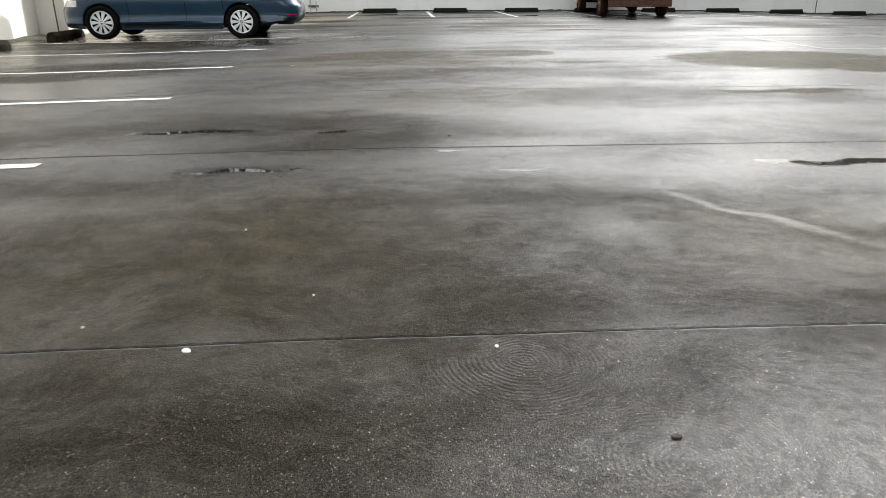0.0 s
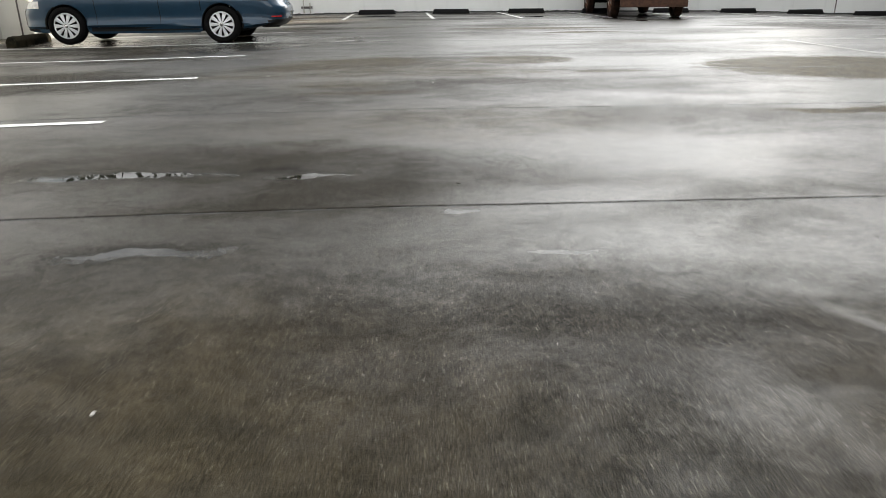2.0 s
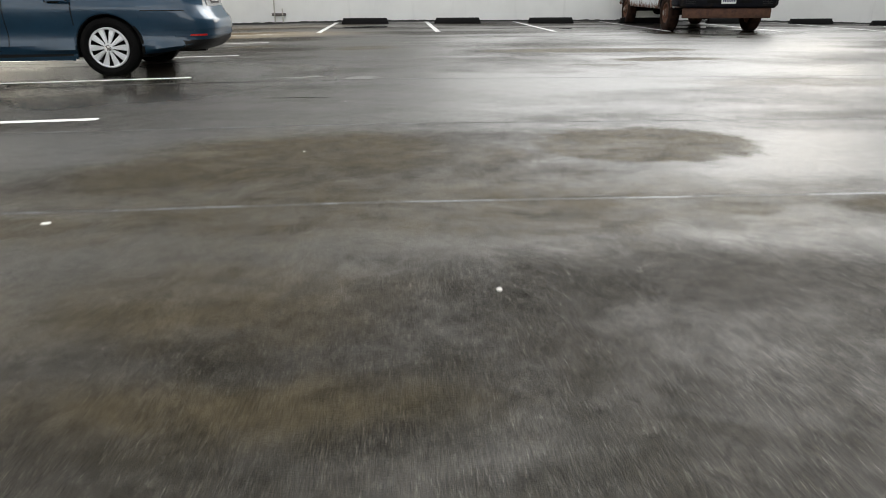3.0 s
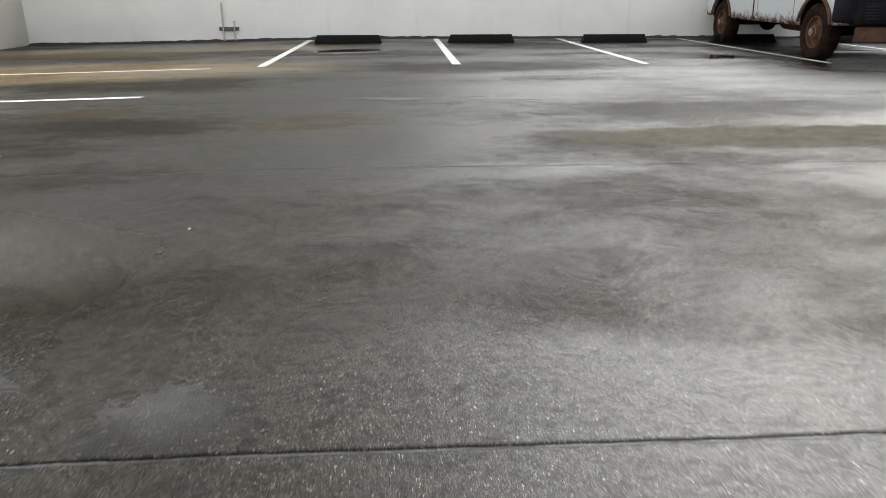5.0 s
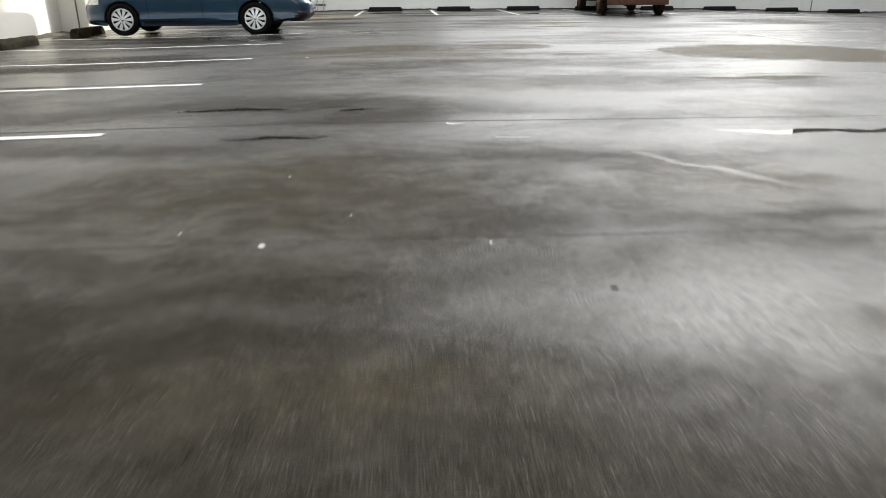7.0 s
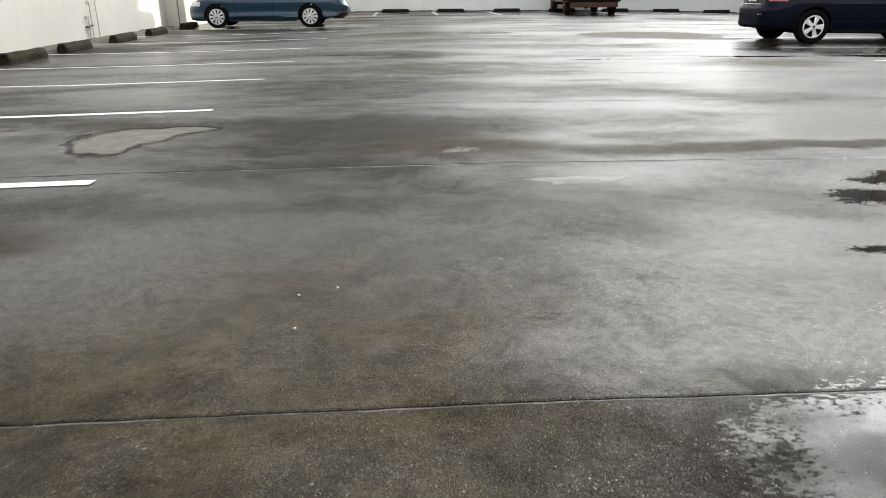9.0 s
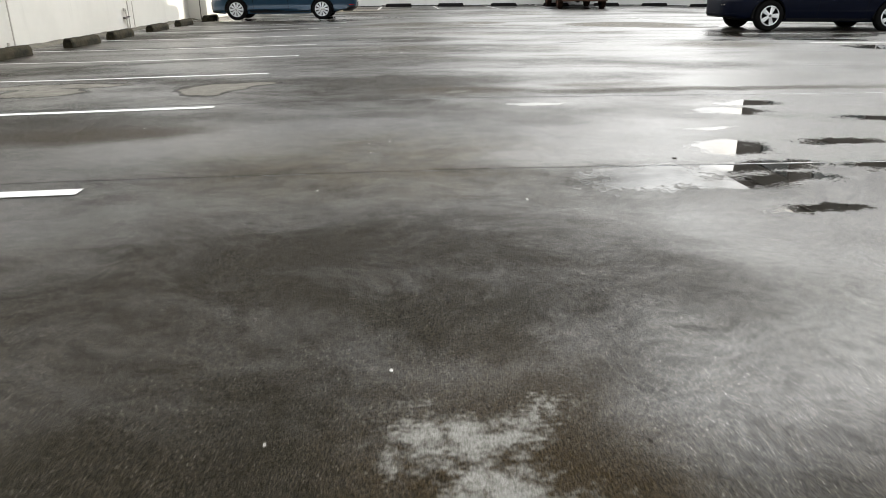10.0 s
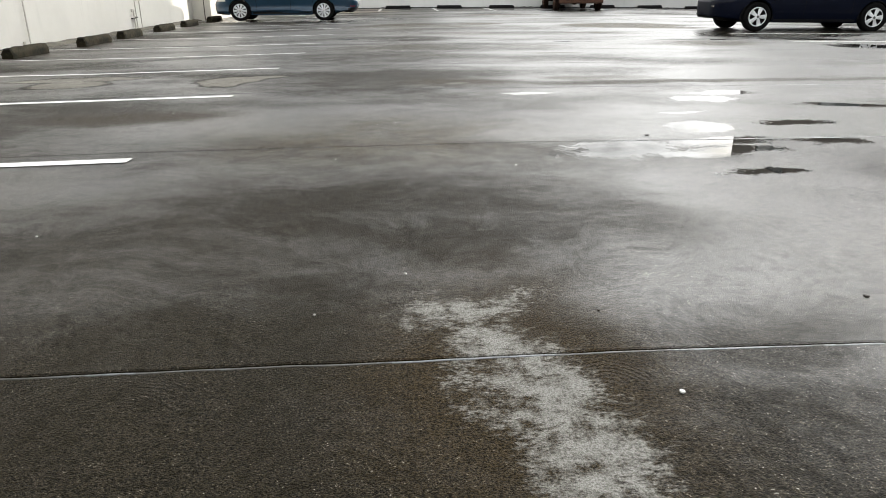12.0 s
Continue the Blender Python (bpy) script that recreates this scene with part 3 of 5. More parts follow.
def strip(bm, xs, ys, lift=0.0, skirt=0.0, wobble=0.0, bevel=0.0):
    """A sheet over the grid xs, ys that follows the lot's surface, with sides down to skirt below it."""
    rows = []
    for j, y in enumerate(ys):
        row = []
        for i, x in enumerate(xs):
            z = G(x, y) + lift
            if bevel and j in (0, len(ys) - 1):
                z -= bevel
            yy = y + (wobble * (noise.noise((x * 1.7, y * 3.1, 0.3)) + 0.5 * noise.noise((x * 9.0, y * 5.1, 1.3)) + 0.4 * noise.noise((x * 23.0, y * 7.1, 2.3)) if j in (0, 1, len(ys) - 2, len(ys) - 1) else 0.0))
            row.append(bm.verts.new((x, yy, z)))
        rows.append(row)
    for a, b in zip(rows, rows[1:]):
        for i in range(len(xs) - 1):
            bm.faces.new((a[i], a[i + 1], b[i + 1], b[i]))
    if skirt:
        rim = rows[0] + [r[-1] for r in rows[1:]] + rows[-1][-2::-1] + [r[0] for r in rows[-2:0:-1]]
        low = [bm.verts.new((v.co.x, v.co.y, v.co.z - skirt)) for v in rim]
        for i in range(len(rim)):
            k = (i + 1) % len(rim)
            bm.faces.new((rim[i], low[i], low[k], rim[k]))


def steps(a, b, d):
    n = max(1, round((b - a) / d))
    return [a + (b - a) * i / n for i in range(n + 1)]


bm = bmesh.new()
gx = [-600, -150, -40, -12] + steps(-6, 31, 1.0) + [45, 150, 600]
gy = [-600, -150, -50] + steps(-30, 30, 1.0) + [50, 150, 600]
strip(bm, gx, gy, lift=-0.03)
ground = part("ground", bm, M_BED, None, smooth=60)
tagged(ground, "wet concrete car park ground with open joints", "ground", kind="structure")

# ---- walls ----
def wall(name, x0, x1, y0, y1, z0, z1, mat, label):
    b = bmesh.new()
    box(b, x0, x1, y0, y1, z0, z1, 0.012, 2)
    return tagged(part(name, b, mat, None), label, "wall", kind="structure")


WALL_H, NORTH_H = 2.6, 1.95
wall("wall_north", LOT_X0 - 0.3, LOT_X1 + 0.3, 29.1, 29.32, -0.4, NORTH_H, M_WALL, "plain white painted masonry wall with streaks")
wall("wall_west", LOT_X0 - 0.25, LOT_X0, LOT_Y0, STEP_Y, -0.4, WALL_H, M_CREAM, "cream painted masonry wall with streaks")
wall("wall_west_step", STEP_X - 0.85, STEP_X, STEP_Y + 0.003, 29.097, -0.4, WALL_H, M_CREAM, "cream painted wall that steps forward")
wall("wall_south", LOT_X0 - 0.3, LOT_X1 + 0.3, LOT_Y0 - 0.25, LOT_Y0 - 0.003, -0.4, WALL_H, M_CREAM, "plain cream painted wall")


# the dark vertical joint and the groove on the stepped face
def thin(name, x0, x1, y0, y1, z0, z1, mat, label, cat="trim", bev=0.004):
    b = bmesh.new()
    box(b, x0, x1, y0, y1, z0, z1, bev, 2)
    return tagged(part(name, b, mat, None), label, cat, kind="structure")


thin("trim_step_joint", STEP_X - 0.225, STEP_X - 0.195, STEP_Y - 0.012, STEP_Y + 0.001, G(STEP_X, STEP_Y), WALL_H - 0.02, M_CLAMP, "dark open joint in the cream wall")
thin("trim_wall_seam", 17.93, 17.965, 29.09, 29.101, -0.25, NORTH_H - 0.02, M_CLAMP, "dark seam between two wall panels", bev=0.003)

# ragged black bitumen along the foot of the far wall
bm = bmesh.new()
xs = steps(STEP_X + 0.01, LOT_X1 - 0.01, 0.06)
lo, hi = [], []
for x in xs:
    h = 0.035 + 0.035 * abs(noise.noise((x * 3.0, 0.0, 2.0))) + 0.02 * abs(noise.noise((x * 11.0, 5.0, 2.0)))
    d = 0.16 + 0.12 * noise.noise((x * 1.3, 3.0, 1.0)) + 0.05 * noise.noise((x * 7.0, 3.0, 1.0))
    lo.append(bm.verts.new((x, 29.1 - d, G(x, 29.0) + 0.004)))
    hi.append((bm.verts.new((x, 29.1 - 0.03, G(x, 29) + h * 0.7)), bm.verts.new((x, 29.098, G(x, 29) + h))))
for i in range(len(xs) - 1):
    bm.faces.new((lo[i], lo[i + 1], hi[i + 1][0], hi[i][0]))
    bm.faces.new((hi[i][0], hi[i + 1][0], hi[i + 1][1], hi[i][1]))
tagged(part("trim_wall_foot", bm, M_TAR, None), "ragged black bitumen seal along the wall foot", "trim", kind="structure")

# dirty raised strip along the foot of the near wall
bm = bmesh.new()
ys = steps(LOT_Y0 + 0.01, STEP_Y - 0.01, 0.15)
prev = None
for y in ys:
    w = 0.30 + 0.10 * noise.noise((y * 0.7, 1.0, 4.0)) + 0.04 * noise.noise((y * 4.0, 1.0, 4.0))
    z = G(-5.2, y)
    ring = [bm.verts.new(c) for c in ((LOT_X0 + 0.003, y, z + 0.05 + 0.02 * noise.noise((y * 2, 0, 0))), (LOT_X0 + w * 0.6, y, z + 0.035 + 0.02 * noise.noise((y * 3, 7, 0))), (LOT_X0 + w, y, z + 0.004))]
    if prev:
        for a in range(2):
            bm.faces.new((prev[a], prev[a + 1], ring[a + 1], ring[a]))
    prev = ring
tagged(part("trim_west_strip", bm, M_STRIP, None), "dirty raised mortar strip along the wall foot", "trim", kind="structure")

# ---- building beyond the lot's east side ----
BLDG_Y0, BLDG_Y1, BLDG_H = -5.7, 47.3, 13.0
bldg = empty("brown_building", pose(28.4, 0, 0))
tagged(bldg, "tall dark brown building with glazed bays", "building")
bm = bmesh.new()
box(bm, 0.0, 18.0, BLDG_Y0, BLDG_Y1, -0.4, BLDG_H, 0.03)
part("wall", bm, M_BLDG, bldg)
bm = bmesh.new()
box(bm, -0.4, 18.4, BLDG_Y0 - 0.4, BLDG_Y1 + 0.1, BLDG_H, BLDG_H + 0.5, 0.03)
part("roof", bm, M_BLDG, bldg)
for i in range(7):
    for zz in (3.4, 8.2):
        y = -2.8 + i * 7.0
        win = empty("window", pose(0, y, zz))
        win.parent = bldg
        bm = bmesh.new()
        box(bm, -0.03, 0.03, 0.0, 4.2, 0.0, 3.3, 0.01)
        part("pane", bm, M_GREENGL, win, "dark green glass")
        bm = bmesh.new()
        for a, b_, c, d in ((-0.12, 4.32, -0.12, 0.0), (-0.12, 4.32, 3.3, 3.42), (-0.12, 0.0, 0.0, 3.3), (4.2, 4.32, 0.0, 3.3)):
            box(bm, -0.09, 0.02, a, b_, c, d, 0.01)
        part("frame", bm, M_CLAMP, win)
# unseen east wall, added to close the lot; dark so reflections stay dark
bm = bmesh.new()
box(bm, LOT_X1, LOT_X1 + 0.25, LOT_Y0, 29.097, -0.5, WALL_H, 0.012)
tagged(part("wall_east", bm, M_BLDG, None), "plain dark brown wall added to close the unseen east side", "wall", kind="structure")


# ---- trees beyond the far wall ----
def leafy_tree(m, height, seed):
    rnd = random.Random(seed)
    e = empty("tree", m)
    tagged(e, "dense dark green tree behind the white wall", "tree", group="trees behind the wall")
    b = bmesh.new()
    pts = [Vector((0, 0, -0.6)), Vector((0.08, 0.03, height * 0.25)), Vector((-0.05, 0.1, height * 0.5)), Vector((0.1, 0.0, height * 0.8))]
    for i in range(3):
        rod(b, pts[i], pts[i + 1], 0.20 - 0.05 * i, 10, 0.15 - 0.045 * i)
    tips = []
    for i in range(9):
        a, z = i * 2.4, height * (0.30 + 0.055 * i)
        tip = Vector((math.cos(a) * height * 0.26, math.sin(a) * height * 0.2, z + height * 0.14))
        rod(b, (0, 0.05, z), tip, 0.06, 7, 0.02)
        tips.append(tip)
    part("trunk", b, M_BARK, e)
    b = bmesh.new()
    verts, faces = [], []
    for i in range(3600):
        c = tips[rnd.randrange(len(tips))] * rnd.uniform(0.6, 1.15)
        c = c + Vector((rnd.gauss(0, 0.16), rnd.gauss(0, 0.14), rnd.gauss(0, 0.12))) * height * 0.6
        c.z = max(height * 0.2, min(height * 1.02, c.z))
        q = Euler((rnd.uniform(-1.2, 1.2), rnd.uniform(-1.2, 1.2), rnd.uniform(0, 6.3))).to_matrix()
        s = rnd.uniform(0.13, 0.27)
        n = len(verts)
        for x, y, z in ((-s, 0, 0), (0, -s * 0.5, 0.03), (s, 0, 0), (0, s * 0.5, 0.03)):
            verts.append(c + q @ Vector((x, y, z)))
        faces.append((n, n + 1, n + 2, n + 3))
    b.free()
    me = bpy.data.meshes.new("crown")
    me.from_pydata(verts, [], faces)
    me.materials.append(M_LEAVES)
    crown = new("crown", me)
    crown.parent = e
    tagged(crown, kind="stuff")
    return e


for i, (x, y, h) in enumerate(((-12.5, 33.0, 6.6), (-8.6, 32.4, 6.0), (-5.0, 33.2, 6.8), (-1.4, 32.2, 6.2), (2.0, 33.4, 5.6))):
    leafy_tree(pose(x, y, 0.0, 0, 0, i * 70), h, i)


# ---- painted stall lines ----
def stall_line(x0, x1, y0, y1, label, w=0.10, mat=None):
    b = bmesh.new()
    if abs(x1 - x0) > abs(y1 - y0):
        strip(b, steps(x0, x1, 0.3), [y0 - w / 2, y0 + w / 2], lift=0.004)
    else:
        strip(b, [x0 - w / 2, x0 + w / 2], steps(y0, y1, 0.3), lift=0.004)
    return tagged(part("trim_stall_line", b, mat or M_LINE, None), label, "road marking", group="stall lines", kind="structure")


LEFT_Y = [-8.80, -6.33, -3.86, -1.39, 1.09, 3.54, 6.0, 8.48, 10.98, 13.45, 15.94, 18.43, 20.89, 23.37]
for y in LEFT_Y:
    stall_line(-5.0 if y < STEP_Y else -4.5, 0.17, y, y, "white painted stall line on wet concrete")
FRONT_X = [0.76, 3.24, 5.71, 8.18, 10.66, 13.13, 15.6, 18.05]
for x in FRONT_X:
    stall_line(x, x, 23.52, 28.95, "white painted stall line on wet concrete", 0.11)
RIGHT_Y = [5.1, 7.66, 10.2, 12.66, 15.2]
for y in RIGHT_Y:
    worn = y > 12.0
    stall_line(8.65, 14.2, y, y, "worn white stall line on wet concrete" if worn else "white painted stall line on wet concrete", 0.075 if worn else 0.10, M_WORN if worn else M_LINE)
# the worn stroke that joins two of them
bm = bmesh.new()
strip(bm, [8.62, 8.69], steps(12.70, 15.16, 0.3), lift=0.005)
tagged(part("trim_stall_line", bm, M_WORN, None), "worn white line joining two stall lines", "road marking", kind="structure")


# ---- wheel stops ----
def wheel_stop(name, mat, length, width, height, round_top, seed):
    b = bmesh.new()
    prof = []
    hw = width / 2
    if round_top:
        prof = [(hw, 0.0), (hw, height * 0.55), (hw * 0.94, height * 0.64), (hw * 0.58, height * 0.98), (hw * 0.45, height), (-hw * 0.45, height), (-hw * 0.58, height * 0.98), (-hw * 0.94, height * 0.64), (-hw, height * 0.55), (-hw, 0.0)]
    else:
        prof = [(hw, 0.0), (hw * 0.95, height * 0.45), (hw * 0.62, height * 0.94), (hw * 0.5, height), (-hw * 0.5, height), (-hw * 0.62, height * 0.94), (-hw * 0.95, height * 0.45), (-hw, 0.0)]
    prev = None
    xs = [-length / 2, -length / 2 + 0.015] + steps(-length / 2 + 0.05, length / 2 - 0.05, 0.06) + [length / 2 - 0.015, length / 2]
    for i, x in enumerate(xs):
        end = min(i, len(xs) - 1 - i)
        s = 0.88 if end == 0 else 0.97 if end == 1 else 1.0
        ring = []
        for y, z in prof:
            n = noise.noise((x * 9 + seed, y * 20, z * 20)) * (0.012 if round_top else 0.003)
            ring.append(b.verts.new((x - (0.05 * z / height if not round_top and x > 0 and end < 2 else -0.05 * z / height if not round_top and end < 2 else 0), y * s + n, max(0.0, z * (s if z > 0.01 else 1) + (n if z > 0.02 else 0)))))
        if prev:
            for j in range(len(ring) - 1):
                b.faces.new((prev[j], prev[j + 1], ring[j + 1], ring[j]))
            b.faces.new((prev[-1], prev[0], ring[0], ring[-1]))
        else:
            b.faces.new(ring)
        prev = ring
    b.faces.new(prev[::-1])
    return b


for i, cx in enumerate((1.58, 4.02, 6.52, 9.0, 11.42, 13.75, 16.1, 18.45)):
    ob = part("wheel_stop", wheel_stop("wheel_stop", M_STOPB, 1.24, 0.17, 0.15, False, i), M_STOPB, None, m=pose(cx, 27.75, G(cx, 27.75) - 0.002, 0, 0, 0))
    tagged(ob, "black rubber wheel stop in front of the white wall", "wheel stop", group="black wheel stops")
for i, (cy, turn) in enumerate(((1.9, 90.5), (4.6, 91), (7.34, 89), (9.32, 91.5), (11.82, 90), (14.14, 90), (17.1, 88))):
    ob = part("wheel_stop", wheel_stop("wheel_stop", M_STOPC, 1.25, 0.19, 0.17, True, i * 3.3), M_STOPC, None, m=pose(-4.45, cy, G(-4.45, cy) - 0.003, 0, 0, turn))
    tagged(ob, "weathered grey concrete wheel stop, chipped and stained", "wheel stop", group="concrete wheel stops")


# ---- pipes on the walls ----
def pipe_set(m, risers, clamps, label):
    """Risers: (offset, foot, top, radius, hook) along the wall; clamps: (from, to, height)."""
    e = empty("wall_pipe", m)
    tagged(e, label, "pipe")
    for x, z0, z1, r, hook in risers:
        b = bmesh.new()
        rod(b, (x, -0.045, z0), (x, -0.045, z1), r)
        if hook:
            rod(b, (x, -0.045, z1 - r), (x + hook, -0.045, z1 - r), r)
            rod(b, (x + hook, -0.045, z1), (x + hook, -0.045, z1 - 0.07), r * 1.5)
        part("pipe", b, M_PIPE, e)
    for x0, x1, z in clamps:
        b = bmesh.new()
        box(b, x0, x1, -0.062, -0.005, z - 0.017, z + 0.017, 0.004)
        part("clamp", b, M_CLAMP, e, "dark metal strap")
    return e


pipe_set(pose(-0.96, 29.1, G(-0.9, 29)), [(0.0, 0.0, 0.74, 0.02, 0), (0.22, 0.0, 0.40, 0.02, 0)], [(-0.08, 0.30, 0.262), (-0.08, 0.30, 0.225)], "two white pipes strapped to the white wall")
# the near wall faces +x: the pipes' own x runs along -y there
pipe_set(pose(LOT_X0, 12.2, G(LOT_X0, 12.2), 0, 0, 90), [(0.0, 0.0, 0.54, 0.018, -0.12), (0.16, 0.0, 0.86, 0.014, -0.1), (0.5, 0.0, 2.2, 0.012, 0)], [(-0.14, 0.05, 0.31), (0.1, 0.22, 0.33)], "thin cream pipes with a tap on the cream wall")
pipe_set(pose(LOT_X0, 6.55, G(LOT_X0, 6.5), 0, 0, 90), [(0.0, 0.05, 2.4, 0.016, 0), (-0.22, 0.0, 0.14, 0.03, 0)], [], "thin cream pipe running up the cream wall")


# ---- vehicles ----
class Shell:
    """A car body as a half shell over its length: local x runs from nose (-) to tail (+), y to the car's sides, z up."""

    def __init__(self, nose, tail, half, sill, belt, roof, axles, arch, hub, corner=5.0, tumble=0.16, flank=None, ends=(0.0, 0.0), nose_rake=((0, 0.0),), tail_rake=((0, 0.0),)):
        self.nose, self.tail, self.half, self.sill, self.belt, self.roof = nose, tail, half, sill, belt, roof
        self.axles, self.arch, self.hub, self.corner, self.tumble, self.flank = axles, arch, hub, corner, tumble, flank
        self.ends, self.nose_rake, self.tail_rake = ends, nose_rake, tail_rake

    def plan(self, x):
        """Half width of the body at x: square in the middle, rounded towards both ends."""
        mid, hl = (self.nose + self.tail) / 2, (self.tail - self.nose) / 2
        u = min(1.0, abs(x - mid) / hl)
        taper = self.ends[0] if x < mid else self.ends[1]
        return self.half * (1 - u ** self.corner) ** (1 / self.corner) * (1 - taper * u * u)

    def lean(self, x, z):
        """How far the ends are drawn in at each height."""
        mid, hl = (self.nose + self.tail) / 2, (self.tail - self.nose) / 2
        u = abs(x - mid) / hl
        f = max(0.0, min(1.0, (u - 0.72) / 0.28))
        f = f * f * (3 - 2 * f)
        return x - f * along(self.tail_rake, z) if x > mid else x + f * along(self.nose_rake, z)

    def bottom(self, x):
        z = along(self.sill, x)
        for a in self.axles:
            d = abs(x - a)
            if d < self.arch:
                z = max(z, self.hub + math.sqrt(self.arch ** 2 - d * d))
        return z

    def side(self, x, z):
        """Half width at x and height z, up to the belt line."""
        w = self.plan(x)
        return w + along(self.flank, z) * min(1.0, w / self.half)

    def columns(self):
        mid, hl = (self.nose + self.tail) / 2, (self.tail - self.nose) / 2
        xs = set()
        for i in range(61):
            xs.add(round(mid - hl * math.cos(math.pi * i / 60), 4))
        for f in (0.12, 0.25, 0.4, 0.55, 0.7, 0.8, 0.88, 0.94):
            d = hl * (1 - f ** self.corner) ** (1 / self.corner)
            xs.update((round(mid - d, 4), round(mid + d, 4)))
        for a in self.axles:
            for i in range(-14, 15):
                xs.add(round(a + self.arch * math.sin(math.pi / 2 * i / 14), 4))
            xs.add(round(a - self.arch - 0.004, 4))
            xs.add(round(a + self.arch + 0.004, 4))
        xs = sorted(x for x in xs if self.nose <= x <= self.tail)
        out = [xs[0]]
        for x in xs[1:]:
            if x - out[-1] > 0.0012:
                out.append(x)
        if self.tail - out[-1] > 1e-5:
            out.append(self.tail)
        return out

    def build(self, n_low=16, n_up=6, n_roof=6):
        """Rows of points for each column; rows 0..n_low are the flank, then the window band, then the roof or bonnet."""
        cols = []
        for x in self.columns():
            zb, zt, zr = self.bottom(x), along(self.belt, x), along(self.roof, x)
            zt = max(zt, zb + 0.02)
            col = []
            for j in range(n_low + 1):
                z = zb + (zt - zb) * j / n_low
                col.append((x, self.side(x, z), z))
            wb = col[-1][1]
            up = max(0.0, zr - zt)
            inset = min(wb * 0.9, self.tumble * min(1.0, up / 0.35) + 0.04)
            for j in range(1, n_up + 1):
                f = j / n_up
                col.append((x, wb - inset * f ** 1.2, zt + up * 0.86 * f))
            we, ze = col[-1][1], col[-1][2]
            for j in range(1, n_roof + 1):
                f = j / n_roof
                col.append((x, we * math.cos(f * math.pi / 2) if j < n_roof else 0.0, ze + (max(zr, ze + 0.02) - ze) * math.sin(f * math.pi / 2)))
            cols.append([(self.lean(px, pz), py, pz) for px, py, pz in col])
        return cols


def shell_parts(shell, glass_at, parent, paint, low_paint, doors=(0.28, 1.12)):
    """Splits the shell's faces into the painted body, the lower cladding and the panes, and mirrors them."""
    cols = shell.build()
    n = len(cols[0])
    groups = {}
    for i in range(len(cols) - 1):
        for j in range(n - 1):
            quad = [cols[i][j], cols[i + 1][j], cols[i + 1][j + 1], cols[i][j + 1]]
            c = [sum(p[k] for p in quad) / 4 for k in range(3)]
            key = glass_at(c, j)
            if key == "side_window":
                bay = 0 if c[0] < doors[0] else 1 if c[0] < doors[1] else 2
                for s in (1, -1):
                    groups.setdefault((key, bay, s), []).append(quad)
            else:
                groups.setdefault((key, 0, 0), []).append(quad)
    made = {}
    for (key, _, only), quads in groups.items():
        b = bmesh.new()
        for quad in quads:
            for s in ((1, -1) if only == 0 else (only,)):
                pts = []
                for p in quad:
                    q = (p[0], p[1] * s, p[2])
                    if not pts or (Vector(pts[-1]) - Vector(q)).length > 1e-5:
                        pts.append(q)
                if len(pts) > 2 and (Vector(pts[0]) - Vector(pts[-1])).length > 1e-5 or len(pts) > 3:
                    try:
                        b.faces.new([b.verts.new(q) for q in pts])
                    except ValueError:
                        pass
        bmesh.ops.remove_doubles(b, verts=b.verts, dist=1e-4)
        bmesh.ops.dissolve_degenerate(b, dist=1e-5, edges=b.edges)
        mat = {"body": paint, "cladding": low_paint}.get(key, M_GLASS)
        made[key] = part(key, b, mat, parent, smooth=28)
        if key == "body":
            sol = made[key].modifiers.new("thickness", "SOLIDIFY")
            sol.thickness, sol.offset = 0.012, -1.0
    return made


def tyre_mesh(r, w, rim):
    b = bmesh.new()
    h = w / 2
    lathe(b, [(rim, -h * 0.72), (rim + 0.02, -h * 0.88), ((r + rim) / 2, -h), (r - 0.03, -h * 0.93), (r - 0.008, -h * 0.78), (r, -h * 0.6), (r, -h * 0.33), (r - 0.008, -h * 0.31), (r - 0.008, -h * 0.25), (r, -h * 0.23), (r, h * 0.23), (r - 0.008, h * 0.25), (r - 0.008, h * 0.31), (r, h * 0.33), (r, h * 0.6), (r - 0.008, h * 0.78), (r - 0.03, h * 0.93), ((r + rim) / 2, h), (rim + 0.02, h * 0.88), (rim, h * 0.72)], 56, closed=True)
    return b


def spoke_cap(rim, n, w_in, w_out, depth, hub=0.25, dish=0.02):
    """Cover with n radial blades, its outer ring and its centre in one pressing, facing -y."""
    b = bmesh.new()
    rs = [0.0, 0.10, hub * 0.8, hub, hub + 0.12, 0.55, 0.72, 0.86, 0.91, 0.96, 1.0, 1.03]
    half = math.pi / n
    rings = []
    for f in rs:
        ring = []
        for i in range(n):
            a0 = 2 * math.pi * i / n
            wd = w_in + (w_out - w_in) * max(0.0, (f - hub) / (0.9 - hub))
            ha = min(half * 0.86, wd / 2 / max(rim * f, 0.02))
            for k, t in enumerate((-half, -ha, -ha * 0.7, ha * 0.7, ha)):
                edge = 0.010 if k in (1, 4) and hub < f < 0.9 else 0.0
                y = -depth - dish * max(0.0, 1 - f) ** 0.7 + edge + (0.016 if f > 1.01 else -0.004 if 0.92 < f < 1.0 else 0.0)
                ring.append(b.verts.new((rim * f * math.cos(a0 + t), y, rim * f * math.sin(a0 + t))))
        rings.append(ring)
    m = len(rings[0])
    for q in range(len(rs) - 1):
        for c in range(m):
            if c % 5 in (0, 4) and hub - 0.001 <= rs[q] and rs[q + 1] <= 0.915:
                continue
            b.faces.new((rings[q][c], rings[q][(c + 1) % m], rings[q + 1][(c + 1) % m], rings[q + 1][c]))
    bmesh.ops.remove_doubles(b, verts=b.verts, dist=1e-5)
    bmesh.ops.solidify(b, geom=list(b.faces), thickness=0.004)
    return b


